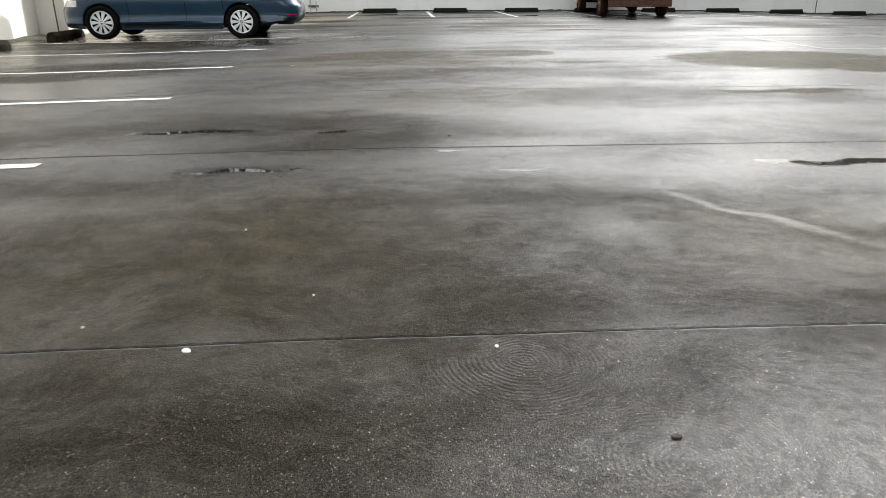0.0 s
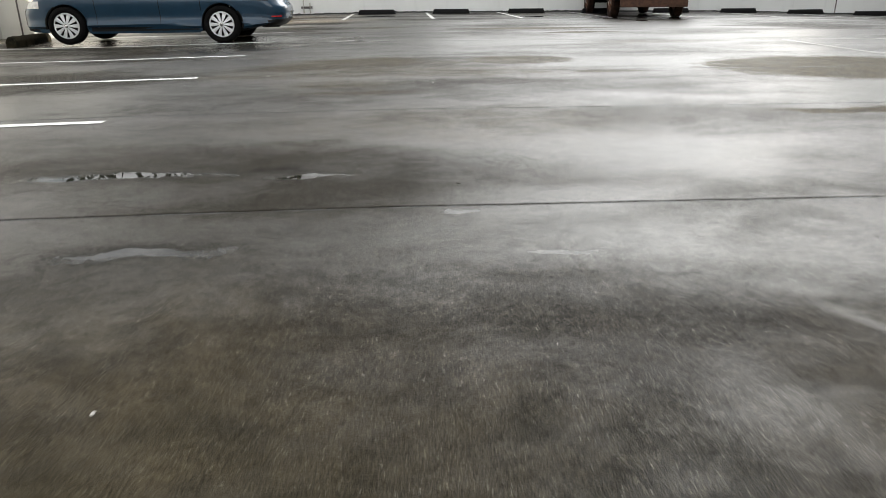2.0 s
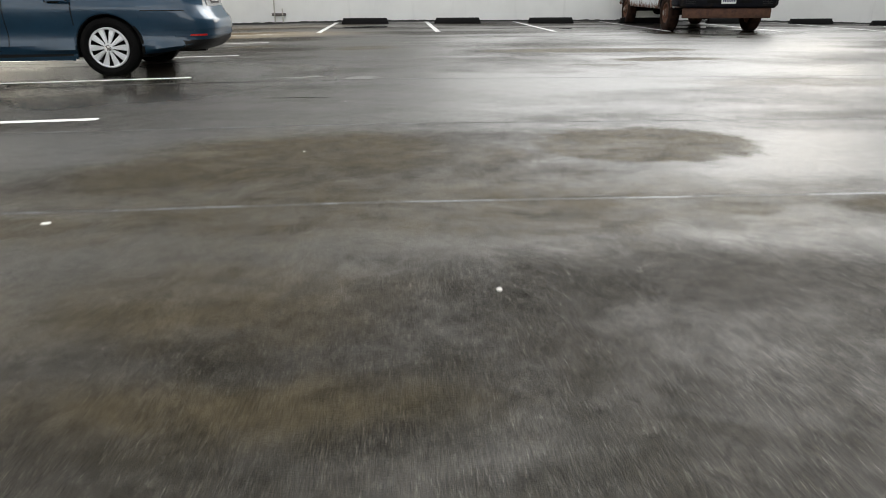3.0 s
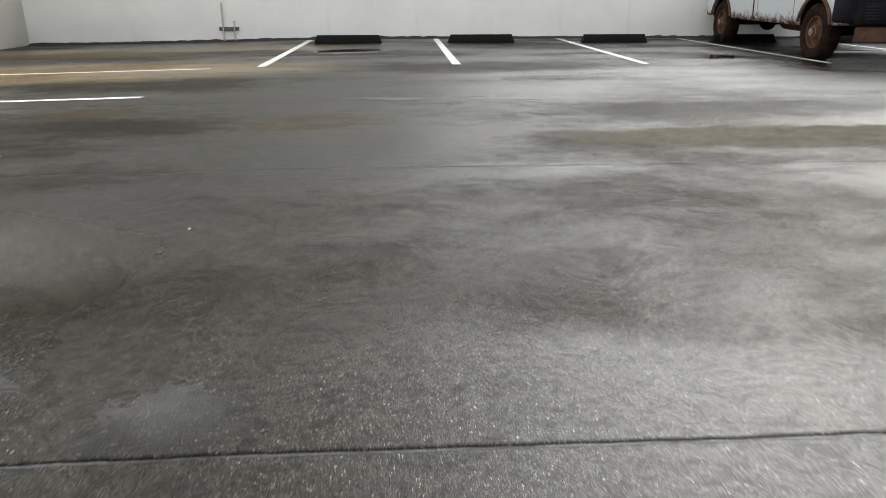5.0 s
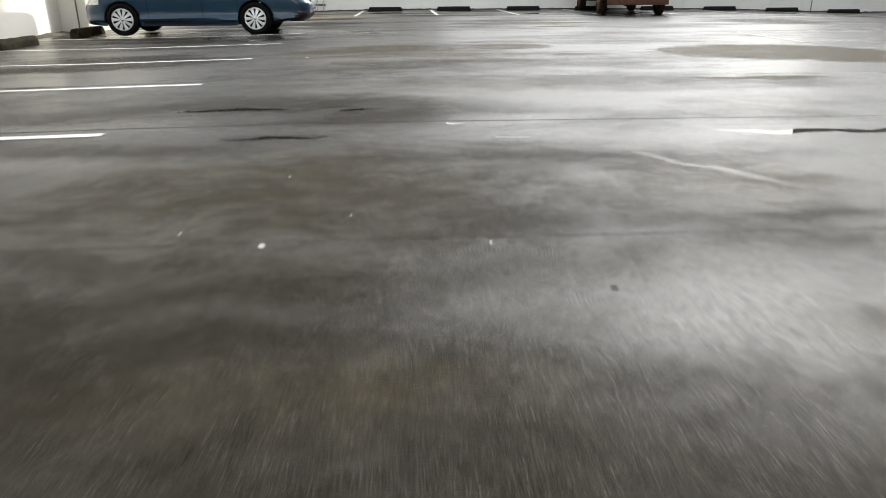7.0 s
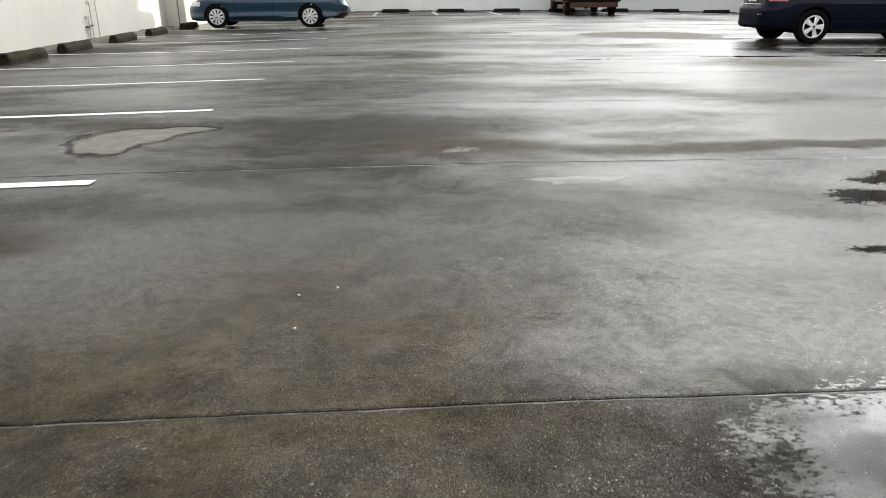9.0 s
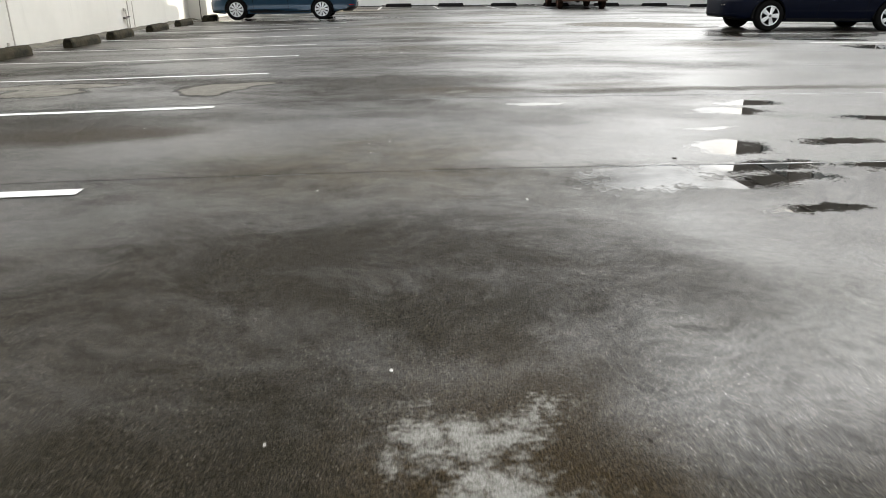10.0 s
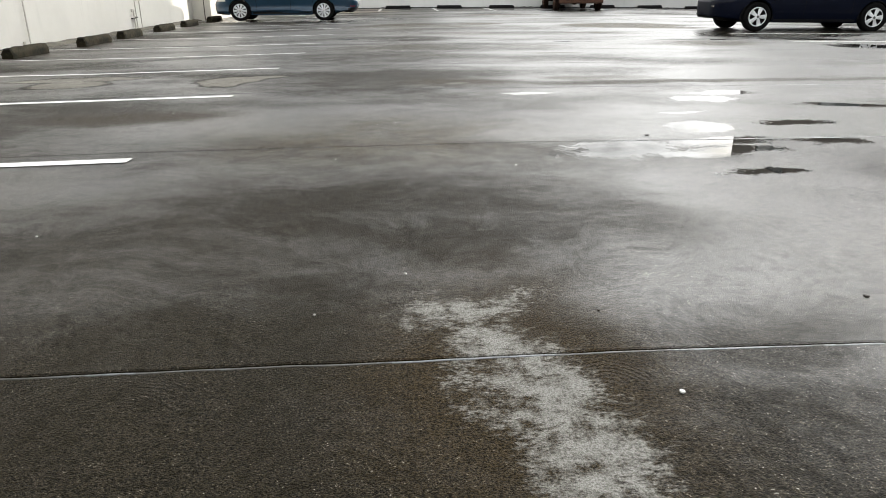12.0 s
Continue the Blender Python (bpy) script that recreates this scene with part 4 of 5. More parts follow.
def wheel(parent, x, y, z, side, r, w, rim, cap, cap_mat, tyre_mat, inner=M_DARKIN, cap_label=""):
    """A wheel whose outer face looks to side (-1: -y, +1: +y)."""
    e = empty("wheel", pose(x, y, z, 0, 0, 0 if side < 0 else 180))
    e.parent = parent
    part("tyre", tyre_mesh(r, w, rim), tyre_mat, e, smooth=35)
    b = bmesh.new()
    lathe(b, [(0.0, -w * 0.05), (rim * 0.6, -w * 0.10), (rim * 0.93, -w * 0.2), (rim * 0.97, -w * 0.36), (rim + 0.004, -w * 0.37), (rim + 0.004, w * 0.3), (0.0, w * 0.3)], 48)
    part("rim", b, inner, e, "dark steel rim")
    part("hubcap", cap, cap_mat, e, cap_label, smooth=35)
    return e


def on_side(shell, parent, name, x0, x1, z0, z1, mat, side=-1, lift=0.004, n=10, label="", m=5, depth=0.012):
    """A thin panel that follows the body's flank."""
    b = bmesh.new()
    rows = []
    for j in range(m + 1):
        z = z0 + (z1 - z0) * j / m
        rows.append([b.verts.new((shell.lean(x0 + (x1 - x0) * i / n, z), side * (shell.side(x0 + (x1 - x0) * i / n, z) + lift), z)) for i in range(n + 1)])
    for p, q in zip(rows, rows[1:]):
        for i in range(n):
            b.faces.new((p[i], p[i + 1], q[i + 1], q[i]))
    r = bmesh.ops.extrude_face_region(b, geom=list(b.faces))
    bmesh.ops.translate(b, verts=[v for v in r["geom"] if isinstance(v, bmesh.types.BMVert)], vec=(0, -side * depth, 0))
    return part(name, b, mat, parent, label, smooth=30)


def wrap(shell, parent, name, end, z0, z1, half, mat, lift=0.004, n=24, label="", depth=0.012, m=3, off=0.0):
    """A band round the nose (end -1) or tail (+1), over the middle half-width, at heights z0 to z1."""
    b = bmesh.new()
    rows = []
    x_end = shell.nose if end < 0 else shell.tail
    for j in range(m + 1):
        z = z0 + (z1 - z0) * j / m
        row = []
        for i in range(n + 1):
            y = off + half * (2 * i / n - 1)
            lo, hi = (x_end, x_end - end * 1.2)
            a, c = lo, hi
            for _ in range(36):
                mid = (a + c) / 2
                if shell.side(mid, z) < abs(y):
                    a = mid
                else:
                    c = mid
            row.append(b.verts.new((shell.lean(a, z) + end * lift, y, z)))
        rows.append(row)
    for p, q in zip(rows, rows[1:]):
        for i in range(n):
            b.faces.new((p[i], p[i + 1], q[i + 1], q[i]))
    r = bmesh.ops.extrude_face_region(b, geom=list(b.faces))
    bmesh.ops.translate(b, verts=[v for v in r["geom"] if isinstance(v, bmesh.types.BMVert)], vec=(-end * depth, 0, 0))
    return part(name, b, mat, parent, label, smooth=30)


def plate(parent, m, w=0.305, h=0.152, bars=7):
    """A number plate with plain bars, facing the pose's -y."""
    b = bmesh.new()
    box(b, -w / 2, w / 2, -0.004, 0.004, -h / 2, h / 2, 0.003)
    p = part("number_plate", b, M_PLATE, parent, "white number plate with dark bars", m=m)
    b = bmesh.new()
    box(b, -w * 0.26, w * 0.26, -0.007, -0.003, h * 0.28, h * 0.37)
    for i in range(bars):
        x = (i - (bars - 1) / 2) * w * 0.125
        box(b, x - w * 0.042, x + w * 0.042, -0.007, -0.003, -h * 0.27, h * 0.15, 0.002)
    part("bars", b, M_INK, p, "dark plain bars")
    return p


def under(parent, x0, x1, half, z0, z1):
    b = bmesh.new()
    box(b, x0, x1, -half, half, z0, z1, 0.04)
    part("underbody", b, M_DARKIN, parent, "dark underbody")


# -- blue saloon --
JH = 0.316
saloon_shell = Shell(-2.205, 2.425, 0.885,
              sill=((-2.21, 0.26), (-2.12, 0.22), (-2.0, 0.205), (-1.6, 0.19), (-1.0, 0.185), (1.0, 0.20), (1.7, 0.24), (2.2, 0.29), (2.43, 0.365)),
              belt=((-2.21, 0.56), (-2.0, 0.70), (-1.3, 0.86), (-0.8, 0.92), (0.6, 0.97), (1.6, 1.01), (2.2, 0.99), (2.43, 0.86)),
              roof=((-2.21, 0.60), (-2.05, 0.76), (-1.5, 0.93), (-0.85, 1.01), (-0.35, 1.25), (0.1, 1.43), (0.7, 1.455), (1.15, 1.38), (1.75, 1.10), (2.0, 1.06), (2.3, 1.03), (2.43, 0.92)),
              axles=(-1.325, 1.325), arch=0.352, hub=JH, corner=5.0, tumble=0.2,
              nose_rake=((0.2, 0.07), (0.28, 0.02), (0.5, 0.0), (0.62, 0.06), (0.8, 0.16)), tail_rake=((0.22, 0.20), (0.34, 0.05), (0.42, 0.01), (0.50, 0.0), (0.60, 0.012), (0.64, 0.05), (0.70, 0.09), (0.76, 0.115), (0.90, 0.12), (1.0, 0.14), (1.1, 0.17)),
              flank=((0.17, -0.06), (0.205, -0.045), (0.22, -0.058), (0.285, -0.050), (0.296, -0.010), (0.315, -0.004), (0.40, -0.042), (0.48, -0.040), (0.62, -0.010), (0.70, 0.0), (0.745, -0.004), (0.80, -0.026), (0.95, -0.05), (1.05, -0.07)), ends=(0.06, 0.05))


def saloon_glass(c, j):
    x, y, z = c
    if j >= 16 and z > along(saloon_shell.belt, x) + 0.02:
        r = along(saloon_shell.roof, x)
        if j < 22:
            if -0.62 < x < 1.55 and r - along(saloon_shell.belt, x) > 0.2 and z < r - 0.09:
                if abs(x - 0.28) > 0.04 and abs(x - 1.12) > 0.035:
                    return "side_window"
        elif -0.95 < x < -0.05 and z < 1.42:
            return "windscreen"
        elif 1.2 < x < 1.72 and z < 1.42:
            return "rear_window"
    return "body"


def blue_saloon(m):
    e = empty("blue_saloon_car", m)
    tagged(e, "metallic blue saloon car with silver hubcaps, parked nose to the wall", "car")
    shell_parts(saloon_shell, saloon_glass, e, M_BLUE, M_BLACKP)
    under(e, -1.7, 1.75, 0.70, 0.20, 0.55)
    for x in (-1.325, 1.325):
        for s in (-1, 1):
            wheel(e, x, s * 0.765, JH, s, JH, 0.205, 0.208, spoke_cap(0.212, 10, 0.024, 0.066, 0.082, 0.24, 0.018), M_HUBCAP, M_TYRE, cap_label="silver ten-blade hubcap")
            b = bmesh.new()
            lathe(b, [(0.0, -0.112), (0.022, -0.111), (0.026, -0.107), (0.030, -0.110), (0.034, -0.108), (0.036, -0.094)], 24)
            part("hub_badge", b, M_CHROME, e, "round chrome hub badge", m=pose(x, s * 0.765, JH, 0, 0, 0 if s < 0 else 180))
            b = bmesh.new()
            lathe(b, [(0.37, -0.30), (0.37, 0.02), (0.345, 0.02), (0.345, -0.30)], 40, closed=True)
            bmesh.ops.delete(b, geom=[v for v in b.verts if v.co.z < -0.09], context="VERTS")
            part("wheel_arch", b, M_DARKIN, e, "black arch liner", m=pose(x, s * 0.80, JH, 0, 0, 0 if s > 0 else 180))
    for s in (-1, 1):
        # seams between the panels
        for x, z0, z1 in ((-0.80, 0.34, 0.92), (0.285, 0.33, 0.97)):
            on_side(saloon_shell, e, "door_seam", x - 0.005, x + 0.005, z0, z1, M_DARKIN, s, 0.0015, 1, m=12, depth=0.004)
        on_side(saloon_shell, e, "rear_door_seam", 0.985, 0.996, 0.55, 0.98, M_DARKIN, s, 0.0015, 1, m=12, depth=0.004)
        on_side(saloon_shell, e, "sill_trim", -0.92, 0.93, 0.218, 0.288, M_BLACKP, s, 0.004, 24, "black rubbing strip along the sill", 3)
        on_side(saloon_shell, e, "sill_edge", -0.93, 0.95, 0.183, 0.208, M_BLUE, s, 0.012, 24, "blue sill edge", 2)
        for x in (0.10, 0.86):
            b = bmesh.new()
            box(b, x - 0.11, x + 0.11, s * 0.885, s * 0.912, 0.80, 0.825, 0.009, 3)
            part("door_handle", b, M_BLUE, e, "blue door handle")
            # shade of the handle's recess, put on as a flat dark panel
            on_side(saloon_shell, e, "handle_shade", x - 0.10, x + 0.02, 0.783, 0.84, M_DARKIN, s, 0.002, 6, "flat dark patch for the shade behind the handle", 3, 0.004)
        on_side(saloon_shell, e, "crease", 1.72, 2.22, 0.470, 0.490, M_BLUE, s, 0.008, 12, "", 2)
        on_side(saloon_shell, e, "tail_light", 2.02, 2.25, 0.885, 1.0, M_RED, s, 0.012, 24, "red tail lamp", 4)
        on_side(saloon_shell, e, "bumper_seam", 1.70, 2.20, 0.695, 0.703, M_DARKIN, s, 0.002, 12, "", 1, 0.004)
        on_side(saloon_shell, e, "headlight", -2.16, -1.80, 0.60, 0.72, M_LAMP, s, 0.006, 10, "clear headlamp", 4)
        wrap(saloon_shell, e, "tail_light", 1, 0.885, 1.0, 0.15, M_RED, 0.016, 16, "red tail lamp", off=s * 0.58)
        wrap(saloon_shell, e, "reflector", 1, 0.425, 0.445, 0.05, M_RED, 0.024, 12, "red bumper reflector", off=s * 0.64)
    wrap(saloon_shell, e, "bumper_crease", 1, 0.485, 0.505, 0.80, M_BLUE, 0.010, 40, "", 0.02)
    wrap(saloon_shell, e, "bumper_insert", 1, 0.27, 0.385, 0.72, M_BLACKP, 0.006, 24, "black lower bumper insert")
    wrap(saloon_shell, e, "bumper_strip", 1, 0.415, 0.435, 0.74, M_BLUE, 0.012, 30, "blue lip along the bumper")
    wrap(saloon_shell, e, "plate_recess", 1, 0.735, 0.925, 0.37, M_PANEL, 0.004, 20, "bright grey panel round the plate")
    wrap(saloon_shell, e, "plate_frame", 1, 0.765, 0.945, 0.19, M_BLACKP, 0.010, 8, "black plate frame")
    plate(e, pose(2.328, -0.01, 0.865, 3, 0, 90), 0.31, 0.155)
    wrap(saloon_shell, e, "boot_trim", 1, 0.955, 0.972, 0.30, M_CHROME, 0.012, 16, "chrome boot trim", 0.02)
    for y in (-0.42, -0.34):
        b = bmesh.new()
        rod(b, (1.95, y, 0.265), (2.26, y, 0.27), 0.026, 14)
        part("exhaust_pipe", b, M_BLACKP, e, "dark twin exhaust tip")
    wrap(saloon_shell, e, "bumper_lip", -1, 0.225, 0.262, 0.70, M_BLACKP, 0.02, 24, "black front lip", 0.05)
    wrap(saloon_shell, e, "grille", -1, 0.52, 0.60, 0.50, M_BLACKP, 0.006, 16, "black grille")
    wrap(saloon_shell, e, "lower_grille", -1, 0.33, 0.44, 0.55, M_BLACKP, 0.006, 16, "black lower grille")
    for s in (-1, 1):
        b = bmesh.new()
        box(b, -0.72, -0.55, s * 0.93 - 0.09, s * 0.93 + 0.09, 0.99, 1.11, 0.04, 3)
        part("door_mirror", b, M_BLUE, e, "blue door mirror")
    return e


blue_saloon(pose(-2.135, 17.31, G(-2.1, 16.6) + 0.0, 0, 0, 0))

# -- dark hatchback --
PH = 0.316
hatch_shell = Shell(-2.25, 2.16, 0.872,
              sill=((-2.31, 0.30), (-2.2, 0.265), (-1.8, 0.24), (-1.0, 0.20), (1.0, 0.19), (1.8, 0.19), (2.05, 0.21), (2.17, 0.32)),
              belt=((-2.31, 0.96), (-2.1, 1.06), (-1.6, 1.09), (-0.6, 1.03), (1.0, 0.94), (1.6, 0.86), (2.0, 0.72), (2.17, 0.55)),
              roof=((-2.31, 1.04), (-2.15, 1.18), (-1.5, 1.33), (-0.7, 1.47), (-0.2, 1.48), (0.3, 1.38), (1.1, 1.07), (1.6, 0.95), (2.02, 0.78), (2.17, 0.58)),
              axles=(-1.35, 1.35), arch=0.350, hub=PH, corner=5.0, tumble=0.2,
              nose_rake=((0.2, 0.12), (0.26, 0.05), (0.30, 0.0), (0.60, 0.0), (0.655, 0.012), (0.69, 0.055), (0.74, 0.085), (0.95, 0.12), (1.2, 0.2)), tail_rake=((0.18, 0.10), (0.3, 0.0), (0.5, 0.0), (0.62, 0.06), (0.8, 0.22), (0.95, 0.3)),
              flank=((0.18, -0.10), (0.28, -0.07), (0.45, -0.025), (0.60, -0.004), (0.75, 0.0), (0.95, -0.04), (1.1, -0.07)), ends=(0.06, 0.10))


def hatch_glass(c, j):
    x, y, z = c
    if j >= 16 and z > along(hatch_shell.belt, x) + 0.02:
        r = along(hatch_shell.roof, x)
        if j < 22:
            if -1.5 < x < 0.8 and r - along(hatch_shell.belt, x) > 0.15 and z < r - 0.08 and abs(x + 0.3) > 0.04:
                return "side_window"
        elif 0.15 < x < 1.1:
            return "windscreen"
        elif -1.95 < x < -0.95:
            return "rear_window"
    return "body"


def dark_hatchback(m):
    e = empty("dark_hatchback_car", m)
    tagged(e, "dark navy hatchback car with five-spoke silver wheels on wet concrete", "car")
    shell_parts(hatch_shell, hatch_glass, e, M_NAVY, M_BLACKP, (-0.3, 9.0))
    under(e, -1.65, 1.65, 0.68, 0.19, 0.5)
    for x in (-1.35, 1.35):
        for s in (-1, 1):
            wheel(e, x, s * 0.752, PH, s, PH, 0.195, 0.200, spoke_cap(0.205, 5, 0.060, 0.100, 0.082, 0.27, 0.012), M_HUBCAP, M_TYRE, cap_label="silver five-spoke wheel")
            b = bmesh.new()
            lathe(b, [(0.0, -0.106), (0.024, -0.105), (0.030, -0.098), (0.031, -0.086)], 20)
            part("hub_badge", b, M_PANEL, e, "round grey hub cap", m=pose(x, s * 0.752, PH, 0, 0, 0 if s < 0 else 180))
            b = bmesh.new()
            lathe(b, [(0.37, -0.30), (0.37, 0.02), (0.345, 0.02), (0.345, -0.30)], 40, closed=True)
            bmesh.ops.delete(b, geom=[v for v in b.verts if v.co.z < -0.09], context="VERTS")
            part("wheel_arch", b, M_DARKIN, e, "black arch liner", m=pose(x, s * 0.79, PH, 0, 0, 0 if s > 0 else 180))
    for s in (-1, 1):
        for x in (0.80, -0.30, -1.0):
            on_side(hatch_shell, e, "door_seam", x - 0.005, x + 0.005, 0.32 if x > -0.9 else 0.62, 0.96, M_DARKIN, s, 0.0015, 1, m=12, depth=0.004)
        on_side(hatch_shell, e, "bumper_seam", -2.16, -1.72, 0.668, 0.674, M_DARKIN, s, 0.002, 12, "", 1, 0.004)
        on_side(hatch_shell, e, "tail_light", -2.21, -2.10, 0.765, 0.80, M_RED, s, 0.008, 14, "red tail lamp", 3)
        on_side(hatch_shell, e, "tail_light", -2.21, -2.07, 0.802, 1.0, M_LAMP, s, 0.008, 14, "clear tail lamp", 4)
        wrap(hatch_shell, e, "tail_light", -1, 0.765, 0.80, 0.09, M_RED, 0.012, 10, "red tail lamp", off=s * 0.65)
        wrap(hatch_shell, e, "tail_light", -1, 0.802, 1.0, 0.09, M_LAMP, 0.012, 10, "clear tail lamp", off=s * 0.65)
        wrap(hatch_shell, e, "reflector", -1, 0.52, 0.535, 0.055, M_CHROME, 0.006, 8, "small pale bumper reflector", off=s * 0.42)
        on_side(hatch_shell, e, "headlight", 1.62, 2.02, 0.68, 0.78, M_LAMP, s, 0.010, 16, "clear headlamp", 4)
        on_side(hatch_shell, e, "sill_trim", -0.95, 0.95, 0.22, 0.27, M_BLACKP, s, 0.004, 24, "black sill trim", 2)
        b = bmesh.new()
        box(b, 0.62, 0.78, s * 0.92 - 0.09, s * 0.92 + 0.09, 1.02, 1.14, 0.04, 3)
        part("door_mirror", b, M_NAVY, e, "navy door mirror")
        for x in (-0.12, -0.88):
            b = bmesh.new()
            box(b, x - 0.1, x + 0.1, s * 0.868, s * 0.895, 0.84, 0.865, 0.009, 3)
            part("door_handle", b, M_NAVY, e)
    # the tailgate with its plate recess, and the bumper below
    wrap(hatch_shell, e, "plate_recess", -1, 0.715, 0.98, 0.44, M_BLACKP, 0.006, 20, "black recess round the plate")
    wrap(hatch_shell, e, "recess_edge", -1, 0.700, 0.716, 0.36, M_PANEL, 0.012, 20, "grey lower edge of the recess")
    plate(e, pose(-2.185, 0.02, 0.83, -6, 0, -90))
    wrap(hatch_shell, e, "bumper_crease", -1, 0.335, 0.352, 0.70, M_NAVY, 0.014, 24, "", 0.02)
    wrap(hatch_shell, e, "bumper_lip", -1, 0.265, 0.29, 0.62, M_BLACKP, 0.006, 20, "black bumper lip")
    wrap(hatch_shell, e, "lower_grille", 1, 0.30, 0.42, 0.45, M_BLACKP, 0.008, 16, "black lower grille")
    wrap(hatch_shell, e, "grille", 1, 0.50, 0.54, 0.42, M_BLACKP, 0.006, 16, "black upper grille")
    return e


dark_hatchback(pose(10.94, 9.28, G(10.9, 8.5) - 0.012, 0, 0.8, 0))

# -- old pickup --
TH = 0.385
truck = Shell(-2.42, 2.95, 1.03,
              sill=((-2.42, 0.50), (-2.2, 0.50), (-1.0, 0.46), (1.0, 0.46), (2.4, 0.50), (2.95, 0.52)),
              belt=((-2.42, 1.02), (-2.2, 1.08), (-1.0, 1.18), (0.5, 1.22), (0.55, 1.28), (2.95, 1.28)),
              roof=((-2.42, 1.10), (-2.3, 1.18), (-1.05, 1.28), (-0.95, 1.32), (-0.45, 1.78), (-0.2, 1.84), (0.40, 1.84), (0.5, 1.30), (2.95, 1.30)),
              axles=(-1.55, 1.95), arch=0.46, hub=TH, corner=14.0, tumble=0.14,
              flank=((0.44, -0.05), (0.55, -0.01), (0.75, 0.0), (1.0, 0.0), (1.1, -0.02), (1.3, -0.03)))


def truck_glass(c, j):
    x, y, z = c
    if j >= 16 and z > along(truck.belt, x) + 0.03:
        if j < 22:
            if -0.6 < x < 0.3 and z < 1.72:
                return "side_window"
        elif -0.95 < x < -0.42 and 1.33 < z < 1.78:
            return "windscreen"
    return "body"


def steel_wheel(rim):
    b = bmesh.new()
    lathe(b, [(rim + 0.008, -0.085), (rim, -0.098), (rim * 0.93, -0.094), (rim * 0.90, -0.05), (rim * 0.72, -0.035), (rim * 0.60, -0.06), (rim * 0.45, -0.062), (rim * 0.42, -0.075), (rim * 0.36, -0.11), (rim * 0.30, -0.135), (rim * 0.12, -0.142), (0.0, -0.143)], 48)
    for i in range(8):
        a = 2 * math.pi * i / 8
        rod(b, (rim * 0.53 * math.cos(a), -0.055, rim * 0.53 * math.sin(a)), (rim * 0.53 * math.cos(a), -0.082, rim * 0.53 * math.sin(a)), 0.013, 6)
    return b


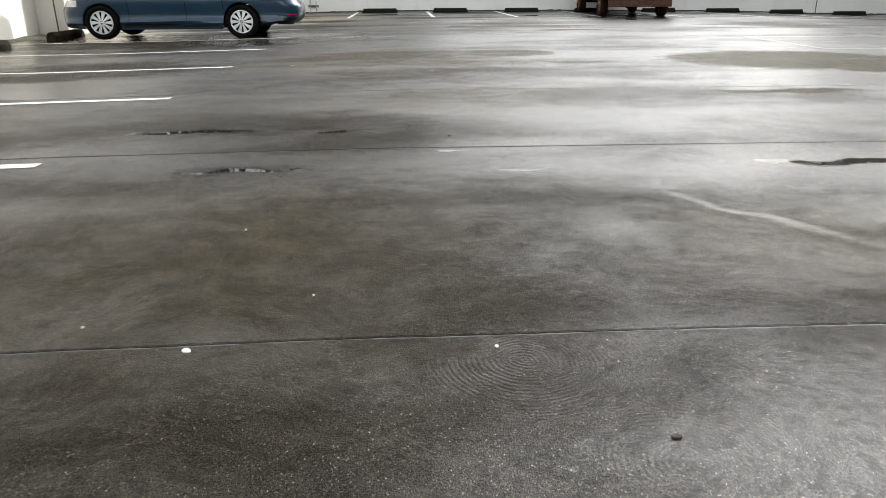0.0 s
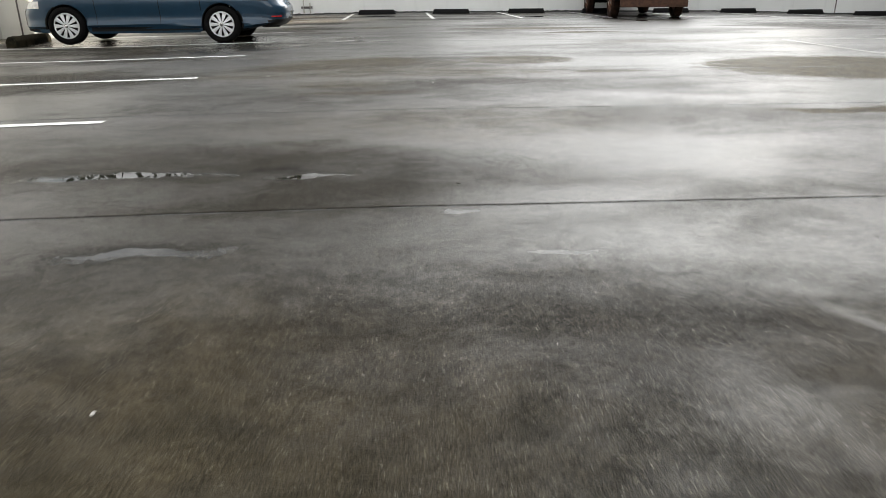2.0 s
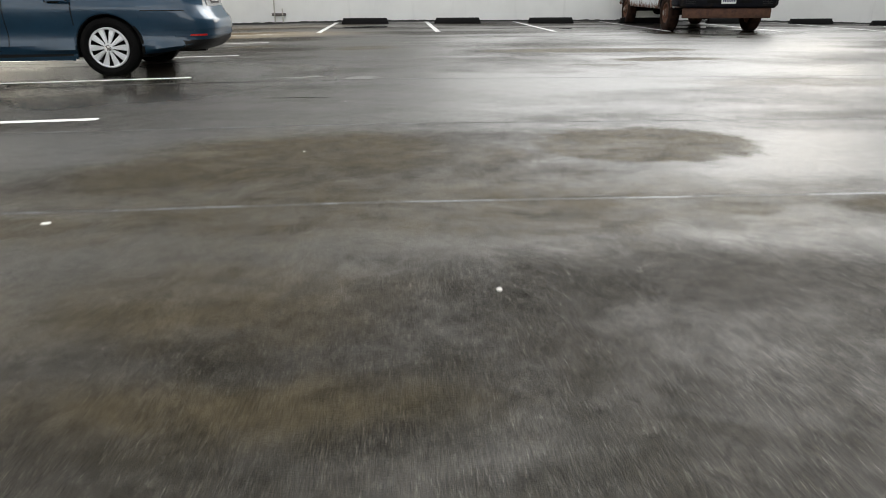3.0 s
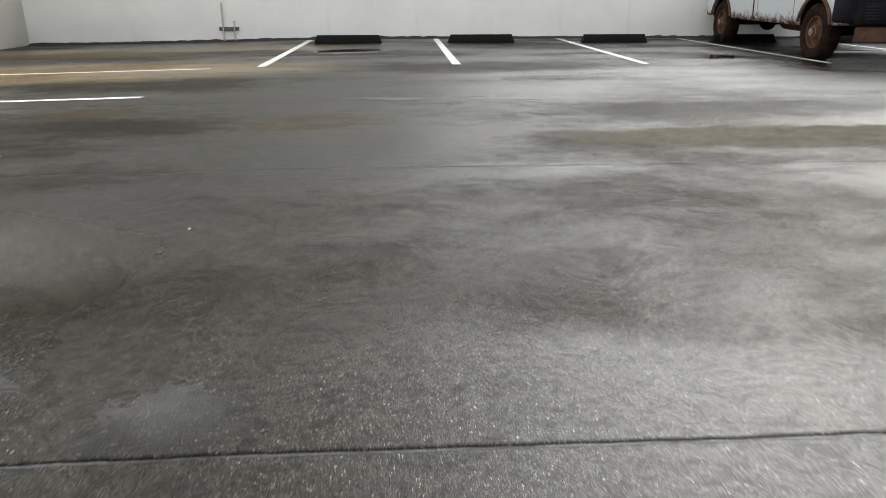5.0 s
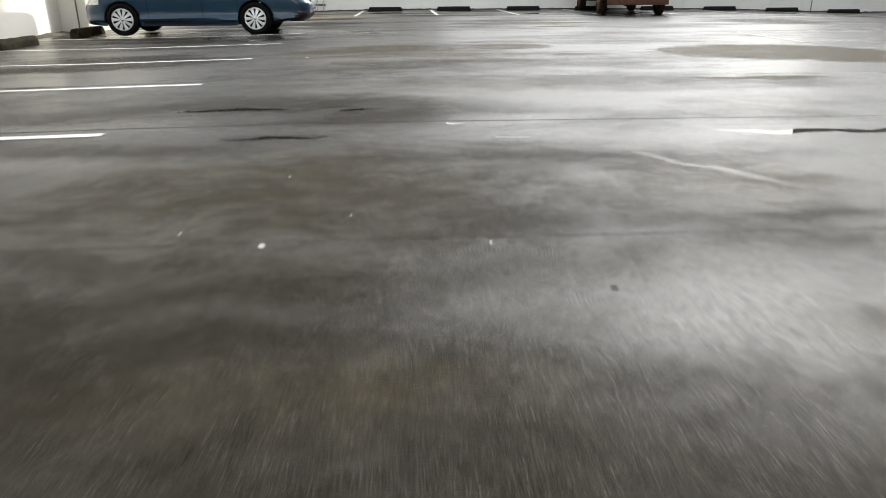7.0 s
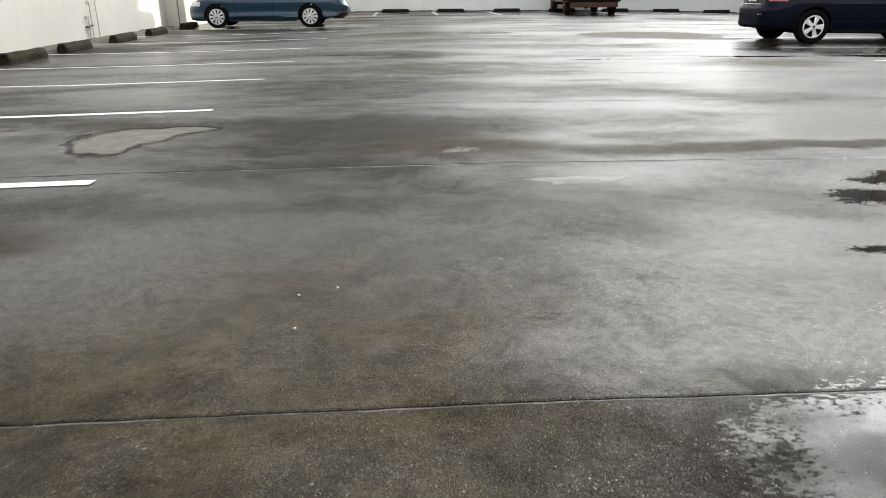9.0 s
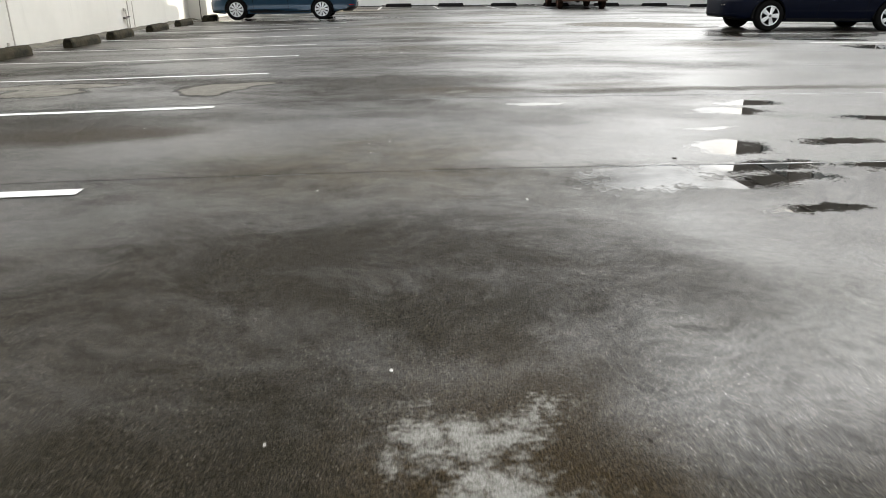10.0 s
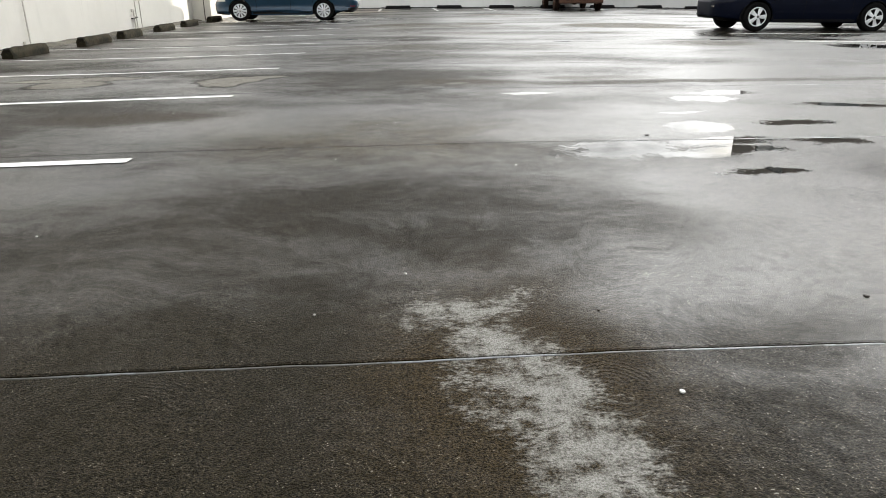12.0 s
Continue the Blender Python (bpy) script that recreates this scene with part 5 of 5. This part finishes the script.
def old_pickup(m):
    e = empty("old_pickup_truck", m)
    tagged(e, "rusty white pickup truck with brown wheels, backed to a wall", "truck")
    shell_parts(truck, truck_glass, e, M_OLDWHITE, M_BLACKP, (9.0, 9.0))
    b = bmesh.new()
    for s in (-1, 1):
        box(b, -2.2, 2.8, s * 0.42 - 0.05, s * 0.42 + 0.05, 0.50, 0.64, 0.01)
    part("chassis_rail", b, M_DARKIN, e, "dark frame rails")
    for x in (-1.55, 1.95):
        b = bmesh.new()
        rod(b, (x, -0.8, TH), (x, 0.8, TH), 0.05)
        bmesh.ops.create_uvsphere(b, u_segments=14, v_segments=8, radius=0.15, matrix=pose(x, 0.12, TH))
        part("axle", b, M_DARKIN, e, "dark axle")
    b = bmesh.new()
    rod(b, (-1.0, 0.25, 0.42), (1.3, 0.3, 0.44), 0.045)
    rod(b, (0.1, 0.3, 0.42), (0.8, 0.3, 0.43), 0.12)
    part("exhaust_pipe", b, M_RUST, e, "rusted exhaust and silencer")
    b = bmesh.new()
    box(b, -0.6, 0.9, -0.72, -0.45, 0.36, 0.56, 0.04)
    part("fuel_tank", b, M_DARKIN, e, "dark fuel tank")
    for x in (-1.55, 1.95):
        for s in (-1, 1):
            wheel(e, x, s * 0.90, TH, s, TH, 0.235, 0.215, steel_wheel(0.215), M_RUST, M_TYREOLD, M_RUST, "rusted steel wheel with a bare hub")
            b = bmesh.new()
            lathe(b, [(0.0, -0.150), (0.030, -0.149), (0.040, -0.143), (0.052, -0.140), (0.060, -0.120), (0.078, -0.112), (0.084, -0.085)], 28)
            part("hub", b, M_HUB, e, "worn bare steel hub", m=pose(x, s * 0.90, TH, 0, 0, 0 if s < 0 else 180))
            b = bmesh.new()
            lathe(b, [(0.475, -0.36), (0.475, 0.02), (0.455, 0.02), (0.455, -0.36)], 40, closed=True)
            bmesh.ops.delete(b, geom=[v for v in b.verts if v.co.z < 0.02], context="VERTS")
            part("wheel_arch", b, M_DARKIN, e, "black arch liner", m=pose(x, s * 0.96, TH, 0, 0, 0 if s > 0 else 180))
            b = bmesh.new()
            lathe(b, [(0.455, -0.012), (0.51, -0.006), (0.51, 0.01), (0.455, 0.01)], 48, closed=True)
            bmesh.ops.delete(b, geom=[v for v in b.verts if v.co.z < 0.07], context="VERTS")
            part("arch_lip", b, M_RUST, e, "rusted wheel arch lip", m=pose(x, s * 1.032, TH, 0, 0, 0 if s < 0 else 180))
    # bumper, valance, vents, plate
    b = bmesh.new()
    box(b, -2.56, -2.36, -1.0, 1.0, 0.50, 0.80, 0.05, 4)
    box(b, -2.53, -2.04, -1.055, 1.055, 0.53, 0.99, 0.06, 4)
    bump_ob = part("front_bumper", b, M_OLDBLACK, e, "weathered black front bumper")
    b = bmesh.new()
    box(b, -2.50, -2.44, -0.93, 0.93, 0.30, 0.50, 0.02, 2, m=Matrix.Translation((0, 0, 0)))
    part("valance", b, M_RUSTV, e, "rust-brown air dam below the bumper")
    for s in (-1, 1):
        b = bmesh.new()
        for k in range(5):
            box(b, -2.568, -2.552, s * 0.80 - 0.10, s * 0.80 + 0.10, 0.585 + k * 0.036, 0.602 + k * 0.036, 0.003)
        part("bumper_vent", b, M_BLACKP, bump_ob, "slatted black vent")
        # no hole is cut: a near-black block gives the opening's shade
        b = bmesh.new()
        box(b, -2.566, -2.55, s * 0.34 - 0.12, s * 0.34 + 0.12, 0.60, 0.70, 0.01)
        part("opening_shade", b, M_DARKIN, bump_ob, "dark block for the shade inside a bumper opening")
        b = bmesh.new()
        box(b, -2.45, -2.40, s * 0.76 - 0.17, s * 0.76 + 0.17, 0.84, 1.0, 0.03, 3)
        part("headlight", b, M_LAMP, e, "clear headlamp")
        on_side(truck, e, "door_seam", -0.92, -0.91, 0.50, 1.18, M_DARKIN, s, 0.002, 1, m=10, depth=0.005)
        on_side(truck, e, "door_seam", 0.36, 0.37, 0.50, 1.2, M_DARKIN, s, 0.002, 1, m=10, depth=0.005)
        on_side(truck, e, "cab_gap", 0.50, 0.54, 0.48, 1.24, M_DARKIN, s, 0.002, 1, m=10, depth=0.01)
        b = bmesh.new()
        box(b, -0.85, -0.72, s * 1.08 - 0.11, s * 1.08 + 0.11, 1.28, 1.5, 0.03, 3)
        part("door_mirror", b, M_BLACKP, e, "black door mirror")
    b = bmesh.new()
    box(b, -2.44, -2.40, -0.56, 0.56, 0.83, 1.02, 0.02)
    part("grille", b, M_BLACKP, e, "black grille")
    plate(e, pose(-2.575, 0.02, 0.665, 0, 0, -90))
    b = bmesh.new()
    box(b, 2.93, 3.06, -0.9, 0.9, 0.48, 0.66, 0.03, 3)
    part("rear_bumper", b, M_RUST, e, "rusted rear bumper")
    return e


old_pickup(pose(9.42, 25.76, G(9.42, 25.0) - 0.015, 0, 0, 86.5))


# ---- litter on the concrete ----
def speck(x, y, size, mat, seed, label, category):
    b = bmesh.new()
    n = 7
    top = [b.verts.new((size * (0.6 + 0.5 * abs(noise.noise((seed, i * 1.7, 0)))) * math.cos(2 * math.pi * i / n), size * 0.7 * (0.6 + 0.5 * abs(noise.noise((seed, i * 2.3, 4)))) * math.sin(2 * math.pi * i / n), 0.003)) for i in range(n)]
    low = [b.verts.new((v.co.x * 1.1, v.co.y * 1.1, 0.0)) for v in top]
    b.faces.new(top)
    b.faces.new(low[::-1])
    for i in range(n):
        b.faces.new((top[i], low[i], low[(i + 1) % n], top[(i + 1) % n]))
    ob = part("litter", b, mat, None, m=pose(x, y, G(x, y) + 0.001, 0, 0, seed * 47 % 360))
    return tagged(ob, label, category, group="litter")


for i, (x, y, r, mat) in enumerate(((1.6, 4.69, 0.008, M_SPECK), (2.48, 3.62, 0.011, M_SPECK), (1.65, 3.66, 0.02, M_SPECK), (1.31, 3.83, 0.008, M_SPECK), (1.95, 4.0, 0.006, M_SPECK), (2.2, -6.31, 0.011, M_SPECK), (1.61, -5.58, 0.007, M_SPECK), (1.36, -5.85, 0.005, M_SPECK), (0.27, -5.09, 0.007, M_SPECK), (1.45, -2.97, 0.007, M_SPECK), (1.57, -2.92, 0.007, M_SPECK), (1.47, -3.21, 0.006, M_SPECK), (2.17, -4.21, 0.008, M_SPECK), (1.26, -3.97, 0.007, M_SPECK), (-0.08, -2.25, 0.007, M_SPECK), (1.9, 14.05, 0.014, M_SPECK), (1.65, 17.03, 0.01, M_SPECK), (1.78, 12.2, 0.012, M_SPECK), (0.9, 11.0, 0.03, M_SPECK), (2.6, 10.2, 0.015, M_SPECK), (0.2, 10.4, 0.012, M_SPECK), (1.86, 3.32, 0.013, M_LEAF), (2.81, 3.19, 0.017, M_LEAF), (1.59, -0.6, 0.012, M_LEAF), (1.9, 3.35, 0.01, M_LEAF), (2.55, 6.56, 0.016, M_LEAF), (2.68, 14.45, 0.012, M_LEAF), (2.13, -5.89, 0.008, M_LEAF), (2.91, -5.85, 0.012, M_LEAF), (3.07, -3.5, 0.02, M_LEAF), (2.3, -0.42, 0.012, M_LEAF), (1.1, -1.1, 0.012, M_LEAF))):
    pale_bit = mat is M_SPECK
    speck(x, y, r, mat, i + 1, "small white scrap lying on wet concrete" if pale_bit else "small dark twig bit on wet concrete", "scrap" if pale_bit else "twig")


# ---- the slabs of the lot ----
SLAB_X = steps(LOT_X0, -0.5, 0.3) + steps(-0.44, 5.0, 0.04) + steps(5.3, LOT_X1, 0.3)
# width of the open groove and of the sealant bead on its near lip, where they differ from the rest
GROOVE = {6.20: 0.020, -1.20: 0.018}
BEAD = {-1.20: 0.018, 8.70: 0.012, 11.17: 0.020, 13.02: 0.018, -6.12: 0.010}
for a, b_ in zip(JOINTS, JOINTS[1:]):
    bm = bmesh.new()
    g = GROOVE.get(a, 0.010)
    ys = [a + g - 0.002, a + g + 0.004] + steps(a + 0.3, b_ - 0.3, 0.45) + [b_ - 0.007, b_ - 0.002]
    strip(bm, SLAB_X, ys, skirt=0.028, wobble=0.006, bevel=0.002)
    part("slab", bm, concrete_wet(a, b_), ground, smooth=12)
for y in JOINTS[1:-1]:
    w = BEAD.get(y, 0.008)
    bm = bmesh.new()
    strip(bm, SLAB_X, [y - 0.001 - w, y + 0.001 - w, y - 0.003, y - 0.001], lift=0.0012, wobble=0.006, bevel=0.002)
    part("joint_sealant", bm, M_SEAL, ground, "grey sealant in the joint", smooth=40)
